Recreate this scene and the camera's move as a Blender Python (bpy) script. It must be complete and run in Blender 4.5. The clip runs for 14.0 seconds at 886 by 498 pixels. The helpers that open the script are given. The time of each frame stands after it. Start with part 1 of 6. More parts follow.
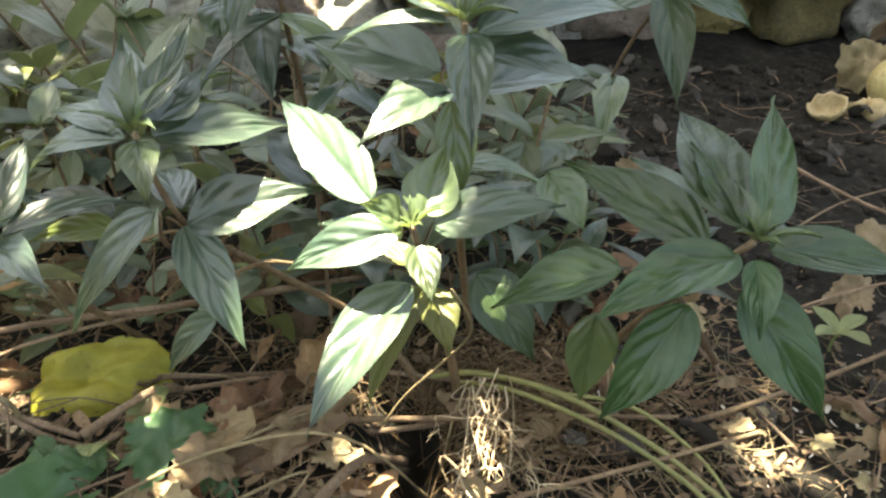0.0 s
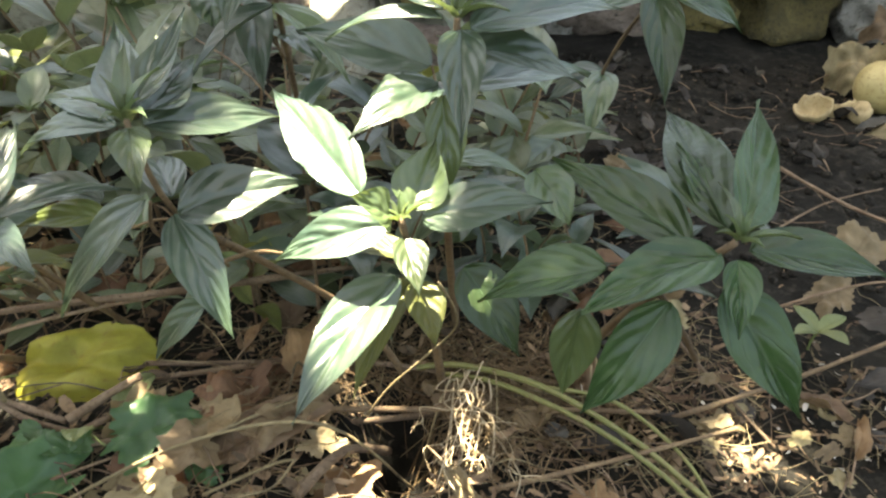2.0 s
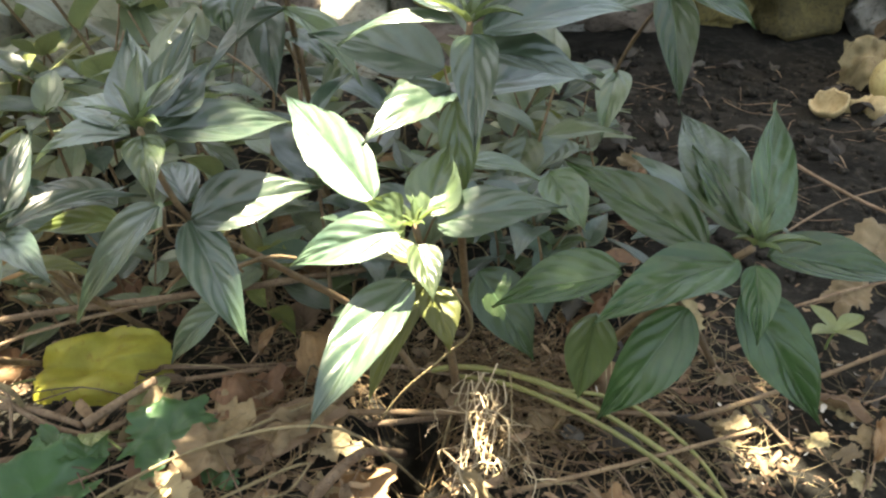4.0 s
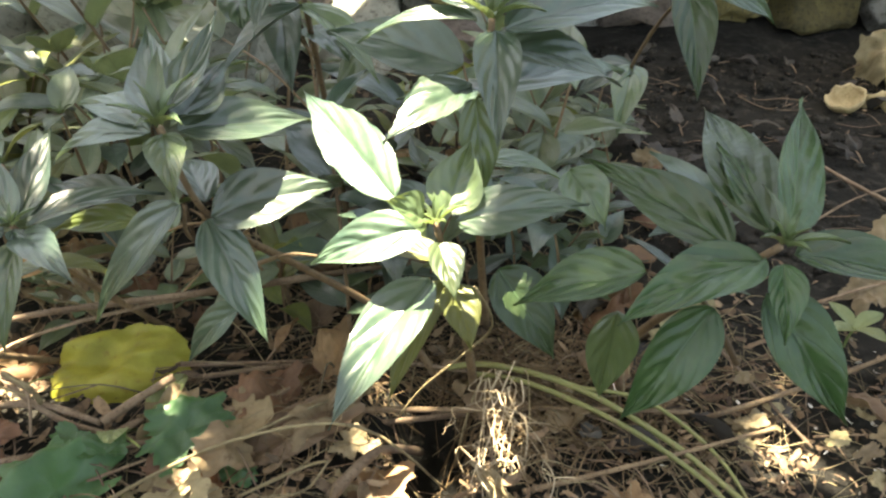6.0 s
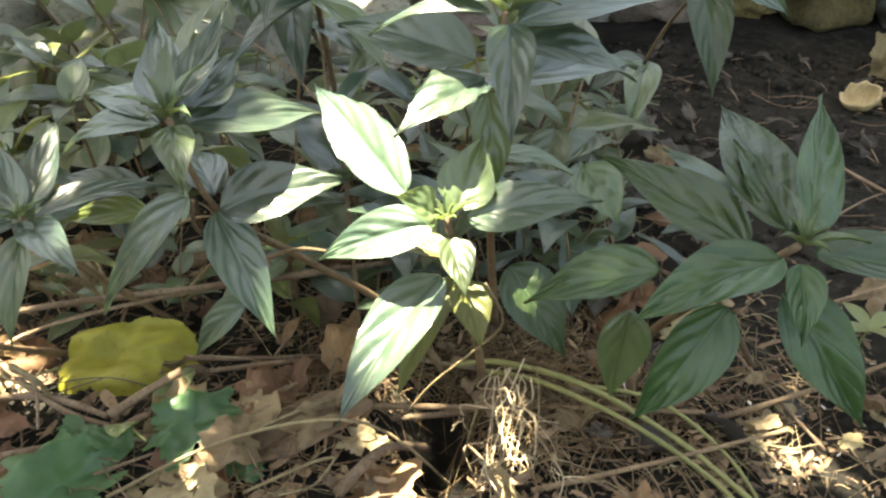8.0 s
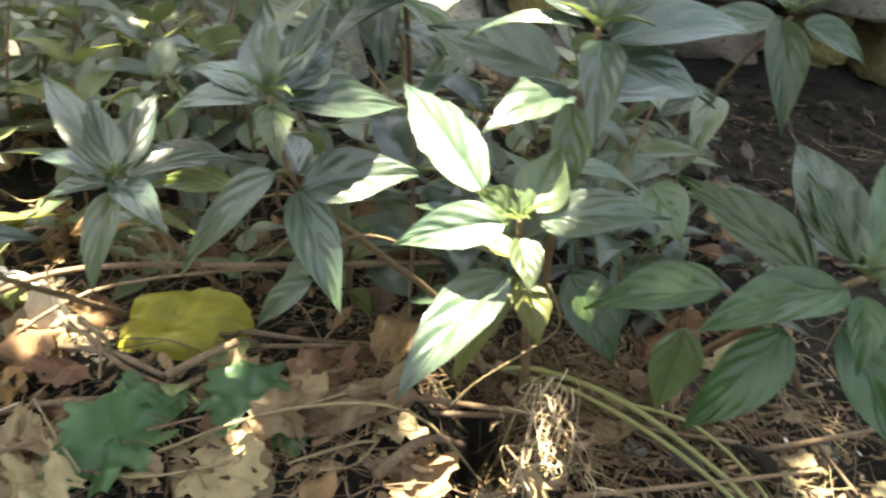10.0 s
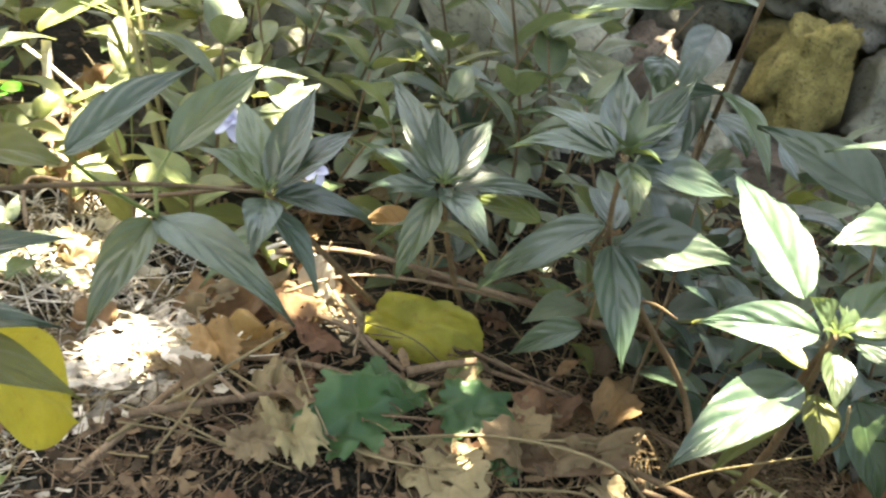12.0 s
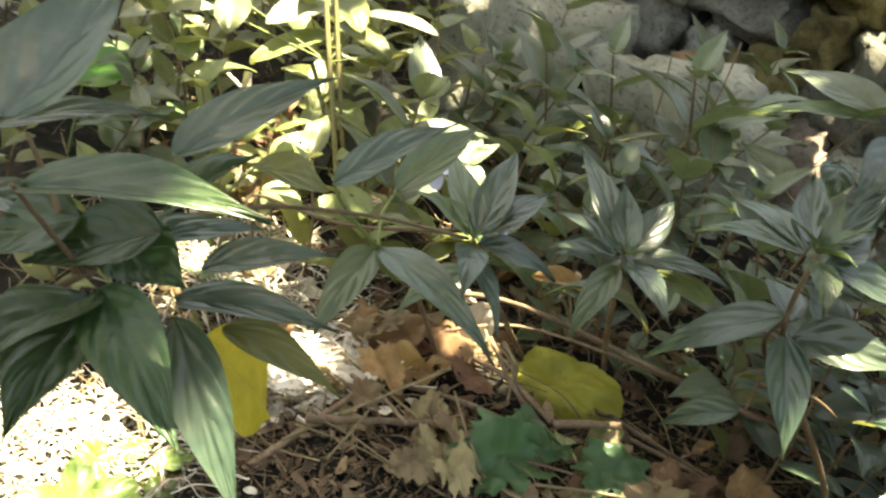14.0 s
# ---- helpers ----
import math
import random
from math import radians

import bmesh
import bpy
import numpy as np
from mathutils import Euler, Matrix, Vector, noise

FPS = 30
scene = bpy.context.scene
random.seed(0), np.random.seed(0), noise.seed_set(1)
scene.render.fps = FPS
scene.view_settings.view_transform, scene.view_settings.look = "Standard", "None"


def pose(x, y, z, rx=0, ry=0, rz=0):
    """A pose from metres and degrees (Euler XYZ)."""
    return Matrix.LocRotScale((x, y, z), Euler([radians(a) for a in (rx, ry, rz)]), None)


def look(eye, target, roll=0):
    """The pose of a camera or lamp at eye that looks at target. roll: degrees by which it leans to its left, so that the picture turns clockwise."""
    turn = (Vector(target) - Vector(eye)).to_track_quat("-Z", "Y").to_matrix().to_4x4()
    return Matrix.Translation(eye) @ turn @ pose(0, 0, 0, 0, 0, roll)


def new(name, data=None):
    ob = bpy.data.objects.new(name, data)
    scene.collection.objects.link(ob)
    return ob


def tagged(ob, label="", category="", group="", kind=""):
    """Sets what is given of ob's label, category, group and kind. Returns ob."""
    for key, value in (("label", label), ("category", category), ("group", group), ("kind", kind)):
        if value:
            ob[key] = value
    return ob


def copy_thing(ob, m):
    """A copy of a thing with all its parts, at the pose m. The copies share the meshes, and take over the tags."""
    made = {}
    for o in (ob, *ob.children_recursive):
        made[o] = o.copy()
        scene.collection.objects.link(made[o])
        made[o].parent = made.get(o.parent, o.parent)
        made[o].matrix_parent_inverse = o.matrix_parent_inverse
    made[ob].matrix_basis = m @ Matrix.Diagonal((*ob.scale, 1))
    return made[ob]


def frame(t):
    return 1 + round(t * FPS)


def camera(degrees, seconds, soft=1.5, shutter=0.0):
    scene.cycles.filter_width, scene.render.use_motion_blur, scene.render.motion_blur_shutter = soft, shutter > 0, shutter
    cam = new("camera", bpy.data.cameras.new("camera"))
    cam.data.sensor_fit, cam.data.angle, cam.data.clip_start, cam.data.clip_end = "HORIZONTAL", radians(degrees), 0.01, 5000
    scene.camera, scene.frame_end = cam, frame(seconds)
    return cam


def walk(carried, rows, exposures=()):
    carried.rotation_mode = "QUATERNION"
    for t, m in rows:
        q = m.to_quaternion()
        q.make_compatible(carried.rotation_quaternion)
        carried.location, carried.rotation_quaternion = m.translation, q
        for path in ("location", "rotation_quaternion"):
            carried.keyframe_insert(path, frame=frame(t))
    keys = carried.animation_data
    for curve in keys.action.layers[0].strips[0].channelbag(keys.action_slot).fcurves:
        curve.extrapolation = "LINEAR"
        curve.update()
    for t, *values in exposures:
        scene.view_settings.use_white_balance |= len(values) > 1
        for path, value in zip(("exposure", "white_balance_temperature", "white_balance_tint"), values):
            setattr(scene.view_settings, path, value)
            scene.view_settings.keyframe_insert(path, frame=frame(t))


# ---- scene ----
cam = camera(58.2, 14.0, soft=2.35, shutter=0.5)
ROWS = [
    (0, -0.0002, -0.0000, 0.5201, 57.99, -0.04, 0.01),
    (0.5, 0.0023, -0.0037, 0.5295, 58.51, -0.03, -0.66),
    (1, 0.0037, -0.0050, 0.5282, 58.39, -0.54, -0.50),
    (1.5, 0.0055, -0.0038, 0.5292, 57.40, -0.69, -1.04),
    (2, -0.0008, -0.0042, 0.5242, 57.38, -1.53, -0.16),
    (2.5, -0.0029, -0.0052, 0.5226, 57.44, -1.38, 0.24),
    (3, -0.0016, -0.0033, 0.5247, 57.37, -1.21, 0.30),
    (5.5, -0.0028, 0.0026, 0.5284, 56.80, -0.07, 0.51),
    (6, -0.0094, 0.0033, 0.5277, 56.75, -0.36, 0.86),
    (6.5, -0.0116, 0.0061, 0.5207, 55.66, -0.33, 1.61),
    (7, -0.0106, 0.0119, 0.5237, 56.26, -0.25, 1.57),
    (9.5, -0.0114, -0.0085, 0.5248, 56.53, -2.47, 3.88),
    (10, -0.0310, -0.0175, 0.5240, 57.38, -4.60, 7.18),
    (10.5, -0.0617, -0.0290, 0.5269, 57.98, -7.34, 11.86),
    (11, -0.0913, -0.0405, 0.5228, 58.72, -10.39, 15.65),
    (11.5, -0.1242, -0.0615, 0.5143, 58.31, -12.57, 20.95),
    (12, -0.1389, -0.0774, 0.5182, 58.45, -13.95, 24.07),
    (12.5, -0.1463, -0.0961, 0.5186, 58.56, -15.07, 27.07),
    (13, -0.1605, -0.1263, 0.5182, 59.06, -17.02, 30.16),
    (13.5, -0.1726, -0.1417, 0.5172, 59.02, -18.02, 32.58),
    (14, -0.1846, -0.1545, 0.5220, 59.62, -17.96, 34.50),
]
EXPOSURES = [(0.0, 3.90, 8250, 5), (11.0, 3.92, 8250, 5), (12.0, 3.90, 8250, 3), (13.0, 3.66, 8450, 2), (14.0, 3.40, 9100, 1)]
walk(cam, [(t, pose(x, y, z, rx, ry, rz)) for t, x, y, z, rx, ry, rz in ROWS], EXPOSURES)

# ---- world, sun, exposure ----
SUN_AZ, SUN_EL = 72.0, 78.0
SUN_WAY = Vector((-math.sin(radians(SUN_AZ)) * math.cos(radians(SUN_EL)),
                  math.cos(radians(SUN_AZ)) * math.cos(radians(SUN_EL)), math.sin(radians(SUN_EL))))
world = bpy.data.worlds.new("sky")
scene.world = world
world.use_nodes = True
wn = world.node_tree.nodes
wn.clear()
sky = wn.new("ShaderNodeTexSky")
sky.sky_type = "NISHITA"
sky.sun_disc = False
sky.dust_density, sky.ozone_density = 4.0, 0.4
sky.sun_elevation = radians(SUN_EL)
sky.sun_rotation = radians(-SUN_AZ)
sky_bg = wn.new("ShaderNodeBackground")
sky_bg.inputs["Strength"].default_value = 0.049
sky_out = wn.new("ShaderNodeOutputWorld")
world.node_tree.links.new(sky.outputs[0], sky_bg.inputs[0])
world.node_tree.links.new(sky_bg.outputs[0], sky_out.inputs[0])
sun_data = bpy.data.lights.new("sun", "SUN")
sun_data.energy, sun_data.angle, sun_data.color = 5.0, radians(0.4), (1.0, 0.97, 0.92)
sun = new("sun", sun_data)
sun.matrix_world = look(SUN_WAY * 8, (0, 0, 0))


# ---- materials ----
def material(name):
    m = bpy.data.materials.new(name)
    m.use_nodes = True
    nodes = m.node_tree.nodes
    nodes.clear()
    return m, nodes, m.node_tree.links


def math_node(nodes, links, op, a, b=None, clamp=False):
    n = nodes.new("ShaderNodeMath")
    n.operation, n.use_clamp = op, clamp
    for i, v in enumerate((a, b)):
        if v is None:
            continue
        if isinstance(v, (int, float)):
            n.inputs[i].default_value = v
        else:
            links.new(v, n.inputs[i])
    return n.outputs[0]


def mix_color(nodes, links, fac, a, b, blend="MIX"):
    n = nodes.new("ShaderNodeMix")
    n.data_type, n.blend_type = "RGBA", blend
    for sock, v in ((n.inputs[0], fac), (n.inputs[6], a), (n.inputs[7], b)):
        if isinstance(v, (int, float)):
            sock.default_value = v
        elif isinstance(v, tuple):
            sock.default_value = (*v, 1.0)
        else:
            links.new(v, sock)
    return n.outputs[2]


def noise_tex(nodes, links, scale, detail=4.0, rough=0.55, vec=None):
    n = nodes.new("ShaderNodeTexNoise")
    n.inputs["Scale"].default_value = scale
    n.inputs["Detail"].default_value = detail
    n.inputs["Roughness"].default_value = rough
    if vec is not None:
        links.new(vec, n.inputs["Vector"])
    return n.outputs[0]


def ramp(nodes, links, fac, lo, hi):
    n = nodes.new("ShaderNodeMapRange")
    n.inputs["From Min"].default_value, n.inputs["From Max"].default_value = lo, hi
    n.clamp = True
    links.new(fac, n.inputs["Value"])
    return n.outputs[0]


def leaf_material(name, dark, light, vein, through_col, rough=0.4, see=0.25, spots=0.0, spot_col=(0.1, 0.06, 0.02), veins=4.2, gloss=0.5, relief=0.0005, shine=1.5):
    """A living or dry blade: UV x runs from stalk to tip, UV y across."""
    m, nodes, links = material(name)
    uv = nodes.new("ShaderNodeUVMap")
    sep = nodes.new("ShaderNodeSeparateXYZ")
    links.new(uv.outputs[0], sep.inputs[0])
    u, v = sep.outputs[0], sep.outputs[1]
    side = math_node(nodes, links, "ABSOLUTE", math_node(nodes, links, "SUBTRACT", v, 0.5))
    bend = math_node(nodes, links, "MULTIPLY", side, math_node(nodes, links, "ADD", math_node(nodes, links, "MULTIPLY", side, 1.0), 0.46))
    geo = nodes.new("ShaderNodeTexCoord")
    info = nodes.new("ShaderNodeObjectInfo")
    stray = math_node(nodes, links, "MULTIPLY", noise_tex(nodes, links, 32.0, 2.0, 0.5, geo.outputs["Object"]), 0.36)
    left = math_node(nodes, links, "MULTIPLY", math_node(nodes, links, "GREATER_THAN", v, 0.5), 0.09)
    phase = math_node(nodes, links, "MULTIPLY", math_node(nodes, links, "ADD", math_node(nodes, links, "ADD", math_node(nodes, links, "SUBTRACT", u, bend), stray), left), veins)
    tri = math_node(nodes, links, "PINGPONG", phase, 0.5)
    line = ramp(nodes, links, tri, 0.12, 0.0)
    pillow = math_node(nodes, links, "POWER", math_node(nodes, links, "MULTIPLY", tri, 2.0), 0.6)
    mid = ramp(nodes, links, side, 0.035, 0.008)
    patchy = ramp(nodes, links, noise_tex(nodes, links, 55.0, 2.0, 0.5, geo.outputs["Object"]), 0.36, 0.62)
    line = math_node(nodes, links, "MULTIPLY", line, patchy)
    rise = math_node(nodes, links, "MULTIPLY", math_node(nodes, links, "MULTIPLY", pillow, ramp(nodes, links, side, 0.0, 0.10)), math_node(nodes, links, "ADD", math_node(nodes, links, "MULTIPLY", patchy, 0.75), 0.25))
    veinmask = math_node(nodes, links, "MAXIMUM", math_node(nodes, links, "MULTIPLY", line, 0.6), mid)
    blot = noise_tex(nodes, links, 38.0, 5.0, 0.6, geo.outputs["Object"])
    fine = noise_tex(nodes, links, 420.0, 3.0, 0.6, geo.outputs["Object"])
    quilt = noise_tex(nodes, links, 170.0, 2.0, 0.5, geo.outputs["Object"])
    base = mix_color(nodes, links, ramp(nodes, links, blot, 0.33, 0.68), dark, light)
    base = mix_color(nodes, links, math_node(nodes, links, "MULTIPLY", veinmask, 0.4), base, vein)
    base = mix_color(nodes, links, math_node(nodes, links, "MULTIPLY", fine, 0.28), base, (0.02, 0.03, 0.015))
    if spots > 0:
        sp = noise_tex(nodes, links, 90.0, 6.0, 0.7, geo.outputs["Object"])
        base = mix_color(nodes, links, math_node(nodes, links, "MULTIPLY", ramp(nodes, links, sp, 0.58, 0.68), spots), base, spot_col)
    hsv = nodes.new("ShaderNodeHueSaturation")
    links.new(base, hsv.inputs["Color"])
    links.new(math_node(nodes, links, "ADD", math_node(nodes, links, "MULTIPLY", info.outputs["Random"], 0.6), 0.70), hsv.inputs["Value"])
    links.new(math_node(nodes, links, "ADD", math_node(nodes, links, "MULTIPLY", info.outputs["Random"], 0.03), 0.485), hsv.inputs["Hue"])
    bsdf = nodes.new("ShaderNodeBsdfPrincipled")
    links.new(hsv.outputs[0], bsdf.inputs["Base Color"])
    bsdf.inputs["Specular IOR Level"].default_value = gloss
    bsdf.inputs["IOR"].default_value = shine
    links.new(math_node(nodes, links, "ADD", math_node(nodes, links, "MULTIPLY", blot, 0.24), rough - 0.12), bsdf.inputs["Roughness"])
    bump = nodes.new("ShaderNodeBump")
    bump.inputs["Strength"].default_value = 0.9
    bump.inputs["Distance"].default_value = relief
    height = math_node(nodes, links, "ADD", math_node(nodes, links, "MULTIPLY", fine, 0.16), math_node(nodes, links, "MULTIPLY", quilt, 0.8))
    height = math_node(nodes, links, "ADD", height, rise)
    links.new(height, bump.inputs["Height"])
    links.new(bump.outputs[0], bsdf.inputs["Normal"])
    trans = nodes.new("ShaderNodeBsdfTranslucent")
    tcol = mix_color(nodes, links, math_node(nodes, links, "MULTIPLY", veinmask, 0.5), through_col, tuple(c * 0.6 for c in through_col))
    links.new(tcol, trans.inputs["Color"])
    mix = nodes.new("ShaderNodeMixShader")
    mix.inputs[0].default_value = see
    links.new(bsdf.outputs[0], mix.inputs[1])
    links.new(trans.outputs[0], mix.inputs[2])
    out = nodes.new("ShaderNodeOutputMaterial")
    links.new(mix.outputs[0], out.inputs[0])
    return m


def plain_material(name, cols, scale, rough, bump_scale, bump_depth, gloss=0.4, random_value=0.5, per_island=False, fine_scale=None):
    """Mottled matt matter of two or three colours with relief."""
    m, nodes, links = material(name)
    geo = nodes.new("ShaderNodeTexCoord")
    big = noise_tex(nodes, links, scale, 6.0, 0.6, geo.outputs["Object"])
    small = noise_tex(nodes, links, fine_scale or scale * 7.3, 5.0, 0.65, geo.outputs["Object"])
    base = mix_color(nodes, links, ramp(nodes, links, big, 0.35, 0.65), cols[0], cols[1])
    if len(cols) > 2:
        base = mix_color(nodes, links, ramp(nodes, links, small, 0.52, 0.7), base, cols[2])
    if per_island:
        rnd = nodes.new("ShaderNodeNewGeometry").outputs["Random Per Island"]
    else:
        rnd = nodes.new("ShaderNodeObjectInfo").outputs["Random"]
    hsv = nodes.new("ShaderNodeHueSaturation")
    links.new(base, hsv.inputs["Color"])
    links.new(math_node(nodes, links, "ADD", math_node(nodes, links, "MULTIPLY", rnd, random_value), 1.0 - random_value / 2), hsv.inputs["Value"])
    bsdf = nodes.new("ShaderNodeBsdfPrincipled")
    bsdf.inputs["Roughness"].default_value = rough
    bsdf.inputs["Specular IOR Level"].default_value = gloss
    links.new(hsv.outputs[0], bsdf.inputs["Base Color"])
    bump = nodes.new("ShaderNodeBump")
    bump.inputs["Strength"].default_value = 0.8
    bump.inputs["Distance"].default_value = bump_depth
    links.new(noise_tex(nodes, links, bump_scale, 8.0, 0.7, geo.outputs["Object"]), bump.inputs["Height"])
    links.new(bump.outputs[0], bsdf.inputs["Normal"])
    out = nodes.new("ShaderNodeOutputMaterial")
    links.new(bsdf.outputs[0], out.inputs[0])
    return m


DARK = leaf_material("dark_leaf", (0.024, 0.047, 0.029), (0.056, 0.084, 0.051), (0.014, 0.028, 0.017), (0.17, 0.23, 0.10), 0.35, 0.10, gloss=0.65, shine=1.55)
DEEP = leaf_material("deep_green_leaf", (0.015, 0.036, 0.0105), (0.036, 0.066, 0.021), (0.007, 0.016, 0.005), (0.10, 0.24, 0.05), 0.38, 0.08, gloss=0.5, shine=1.48, relief=0.0008)
MID = leaf_material("mid_leaf", (0.045, 0.074, 0.030), (0.088, 0.122, 0.050), (0.026, 0.046, 0.020), (0.26, 0.34, 0.09), 0.38, 0.16, gloss=0.7, shine=1.55)
YOUNG = leaf_material("young_leaf", (0.088, 0.130, 0.056), (0.160, 0.205, 0.098), (0.16, 0.20, 0.09), (0.26, 0.34, 0.13), 0.45, 0.22)
OLIVE = leaf_material("olive_leaf", (0.075, 0.095, 0.022), (0.135, 0.145, 0.030), (0.13, 0.14, 0.05), (0.32, 0.32, 0.08), 0.5, 0.22, 0.5)
FAR = leaf_material("far_leaf", (0.056, 0.080, 0.045), (0.138, 0.168, 0.092), (0.038, 0.056, 0.030), (0.32, 0.38, 0.14), 0.42, 0.18, gloss=0.6, shine=1.55)
PALE = leaf_material("pale_leaf", (0.20, 0.22, 0.14), (0.34, 0.35, 0.23), (0.16, 0.18, 0.11), (0.40, 0.42, 0.18), 0.5, 0.2, 0.4, gloss=0.5)
ROUND = leaf_material("round_leaf", (0.035, 0.14, 0.008), (0.060, 0.20, 0.014), (0.08, 0.22, 0.03), (0.16, 0.46, 0.03), 0.4, 0.3)
LIME = leaf_material("lime_leaf", (0.12, 0.15, 0.055), (0.24, 0.26, 0.11), (0.13, 0.16, 0.07), (0.40, 0.42, 0.13), 0.42, 0.28)
WEED = leaf_material("weed_leaf", (0.075, 0.125, 0.025), (0.125, 0.175, 0.040), (0.11, 0.17, 0.05), (0.26, 0.38, 0.06), 0.45, 0.22)
LOBED = leaf_material("lobed_leaf", (0.042, 0.105, 0.040), (0.080, 0.162, 0.066), (0.11, 0.20, 0.09), (0.2, 0.42, 0.08), 0.42, 0.25, veins=5.0, gloss=0.45)
YELLOW = leaf_material("yellow_leaf", (0.25, 0.225, 0.026), (0.37, 0.34, 0.050), (0.28, 0.25, 0.03), (0.65, 0.5, 0.05), 0.55, 0.25, 0.8, (0.15, 0.08, 0.015), 6.0)
ORANGE = leaf_material("orange_leaf", (0.25, 0.14, 0.05), (0.36, 0.22, 0.085), (0.22, 0.13, 0.05), (0.45, 0.26, 0.08), 0.6, 0.2, 0.6)
DRY = leaf_material("dry_leaf", (0.145, 0.098, 0.054), (0.25, 0.178, 0.104), (0.13, 0.085, 0.045), (0.45, 0.30, 0.14), 0.7, 0.12, 0.8, (0.07, 0.042, 0.022), 6.0, 0.3)
PALEDRY = leaf_material("pale_dry_leaf", (0.18, 0.138, 0.076), (0.30, 0.235, 0.135), (0.15, 0.11, 0.062), (0.45, 0.33, 0.17), 0.7, 0.12, 0.8, (0.085, 0.056, 0.030), 6.0, 0.3)
DARKDRY = leaf_material("dark_dry_leaf", (0.040, 0.034, 0.029), (0.085, 0.072, 0.06), (0.05, 0.04, 0.034), (0.1, 0.07, 0.05), 0.75, 0.05, 0.4, (0.03, 0.025, 0.02), 6.0, 0.3)
# Dry leaf whitened in colour so that it reads as sunlit.
CHAFFLEAF = leaf_material("sunlit_white_leaf", (0.40, 0.35, 0.26), (0.58, 0.52, 0.42), (0.33, 0.28, 0.2), (0.5, 0.42, 0.3), 0.7, 0.1, 0.5, (0.2, 0.15, 0.1), 6.0, 0.3)
RUST = leaf_material("rust_leaf", (0.145, 0.080, 0.042), (0.235, 0.135, 0.070), (0.14, 0.07, 0.03), (0.35, 0.16, 0.05), 0.7, 0.1, 0.6, (0.06, 0.03, 0.02), 6.0, 0.3)
STALK = plain_material("green_stalk", ((0.10, 0.15, 0.045), (0.17, 0.20, 0.06), (0.20, 0.17, 0.07)), 30, 0.5, 300, 0.0006)
RIB = plain_material("midrib_skin", ((0.040, 0.078, 0.036), (0.062, 0.10, 0.045)), 40, 0.45, 300, 0.0004)
BROWNSTALK = plain_material("brown_stalk", ((0.11, 0.07, 0.038), (0.19, 0.13, 0.07), (0.07, 0.045, 0.025)), 40, 0.7, 300, 0.001)
SHOOTSKIN = plain_material("shoot_skin", ((0.13, 0.12, 0.045), (0.21, 0.18, 0.07), (0.11, 0.075, 0.035)), 25, 0.55, 250, 0.0008)
VINE = plain_material("vine_skin", ((0.14, 0.15, 0.045), (0.22, 0.21, 0.07), (0.18, 0.13, 0.06)), 25, 0.5, 250, 0.0008)
DRYSTALK = plain_material("dry_stalk", ((0.145, 0.092, 0.044), (0.25, 0.168, 0.085), (0.085, 0.05, 0.025)), 40, 0.8, 260, 0.001)
TWIG = plain_material("twig_bark", ((0.13, 0.085, 0.05), (0.24, 0.17, 0.11), (0.08, 0.05, 0.03)), 45, 0.85, 260, 0.0015)
STRAW = plain_material("straw", ((0.125, 0.095, 0.048), (0.245, 0.195, 0.105), (0.058, 0.042, 0.022)), 12, 0.7, 300, 0.0006, per_island=True, random_value=1.1)
DUFF = plain_material("duff", ((0.095, 0.058, 0.034), (0.20, 0.14, 0.082), (0.05, 0.032, 0.02)), 16, 0.8, 200, 0.001, 0.3, 1.3, True)
# Pale straw and wood, whitened further so straw patches look sunlit.
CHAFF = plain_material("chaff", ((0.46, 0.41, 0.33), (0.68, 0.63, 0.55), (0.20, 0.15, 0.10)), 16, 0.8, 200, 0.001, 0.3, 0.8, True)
ROOT = plain_material("pale_root", ((0.30, 0.225, 0.13), (0.48, 0.385, 0.255)), 30, 0.75, 300, 0.0006, per_island=True)
SOIL = plain_material("soil", ((0.010, 0.0092, 0.0072), (0.029, 0.026, 0.0205), (0.058, 0.052, 0.040)), 9, 0.95, 75, 0.02, 0.15, 0.0, fine_scale=55)
CLOD = plain_material("clod", ((0.012, 0.0108, 0.0085), (0.032, 0.0285, 0.022), (0.064, 0.056, 0.042)), 30, 0.95, 160, 0.004, 0.15, 0.9, per_island=True)
STONE_PALE = plain_material("pale_stone", ((0.19, 0.175, 0.145), (0.37, 0.35, 0.305), (0.06, 0.06, 0.042)), 14, 0.9, 45, 0.02)
STONE_OCHRE = plain_material("ochre_stone", ((0.11, 0.09, 0.035), (0.24, 0.19, 0.07), (0.045, 0.04, 0.022)), 16, 0.9, 55, 0.02)
# Ochre stone brightened in colour to look sunlit.
STONE_OCHRE_SUN = plain_material("sunlit_ochre_stone", ((0.20, 0.165, 0.055), (0.44, 0.36, 0.13), (0.09, 0.08, 0.04)), 26, 0.9, 50, 0.05)
STONE_PINK = plain_material("pink_stone", ((0.15, 0.115, 0.088), (0.29, 0.23, 0.185), (0.07, 0.055, 0.042)), 14, 0.9, 45, 0.02)
STONE_CHALK = plain_material("chalky_stone", ((0.24, 0.235, 0.185), (0.43, 0.42, 0.335), (0.11, 0.105, 0.075)), 12, 0.9, 40, 0.02)
STONE_DARK = plain_material("dark_stone", ((0.06, 0.058, 0.045), (0.17, 0.165, 0.125), (0.03, 0.028, 0.02)), 10, 0.9, 40, 0.012)
MORTAR = plain_material("wall_core", ((0.035, 0.03, 0.025), (0.07, 0.06, 0.05)), 8, 0.95, 50, 0.01)
BARK = plain_material("tree_bark", ((0.09, 0.065, 0.045), (0.17, 0.13, 0.095), (0.05, 0.035, 0.025)), 14, 0.9, 60, 0.01)
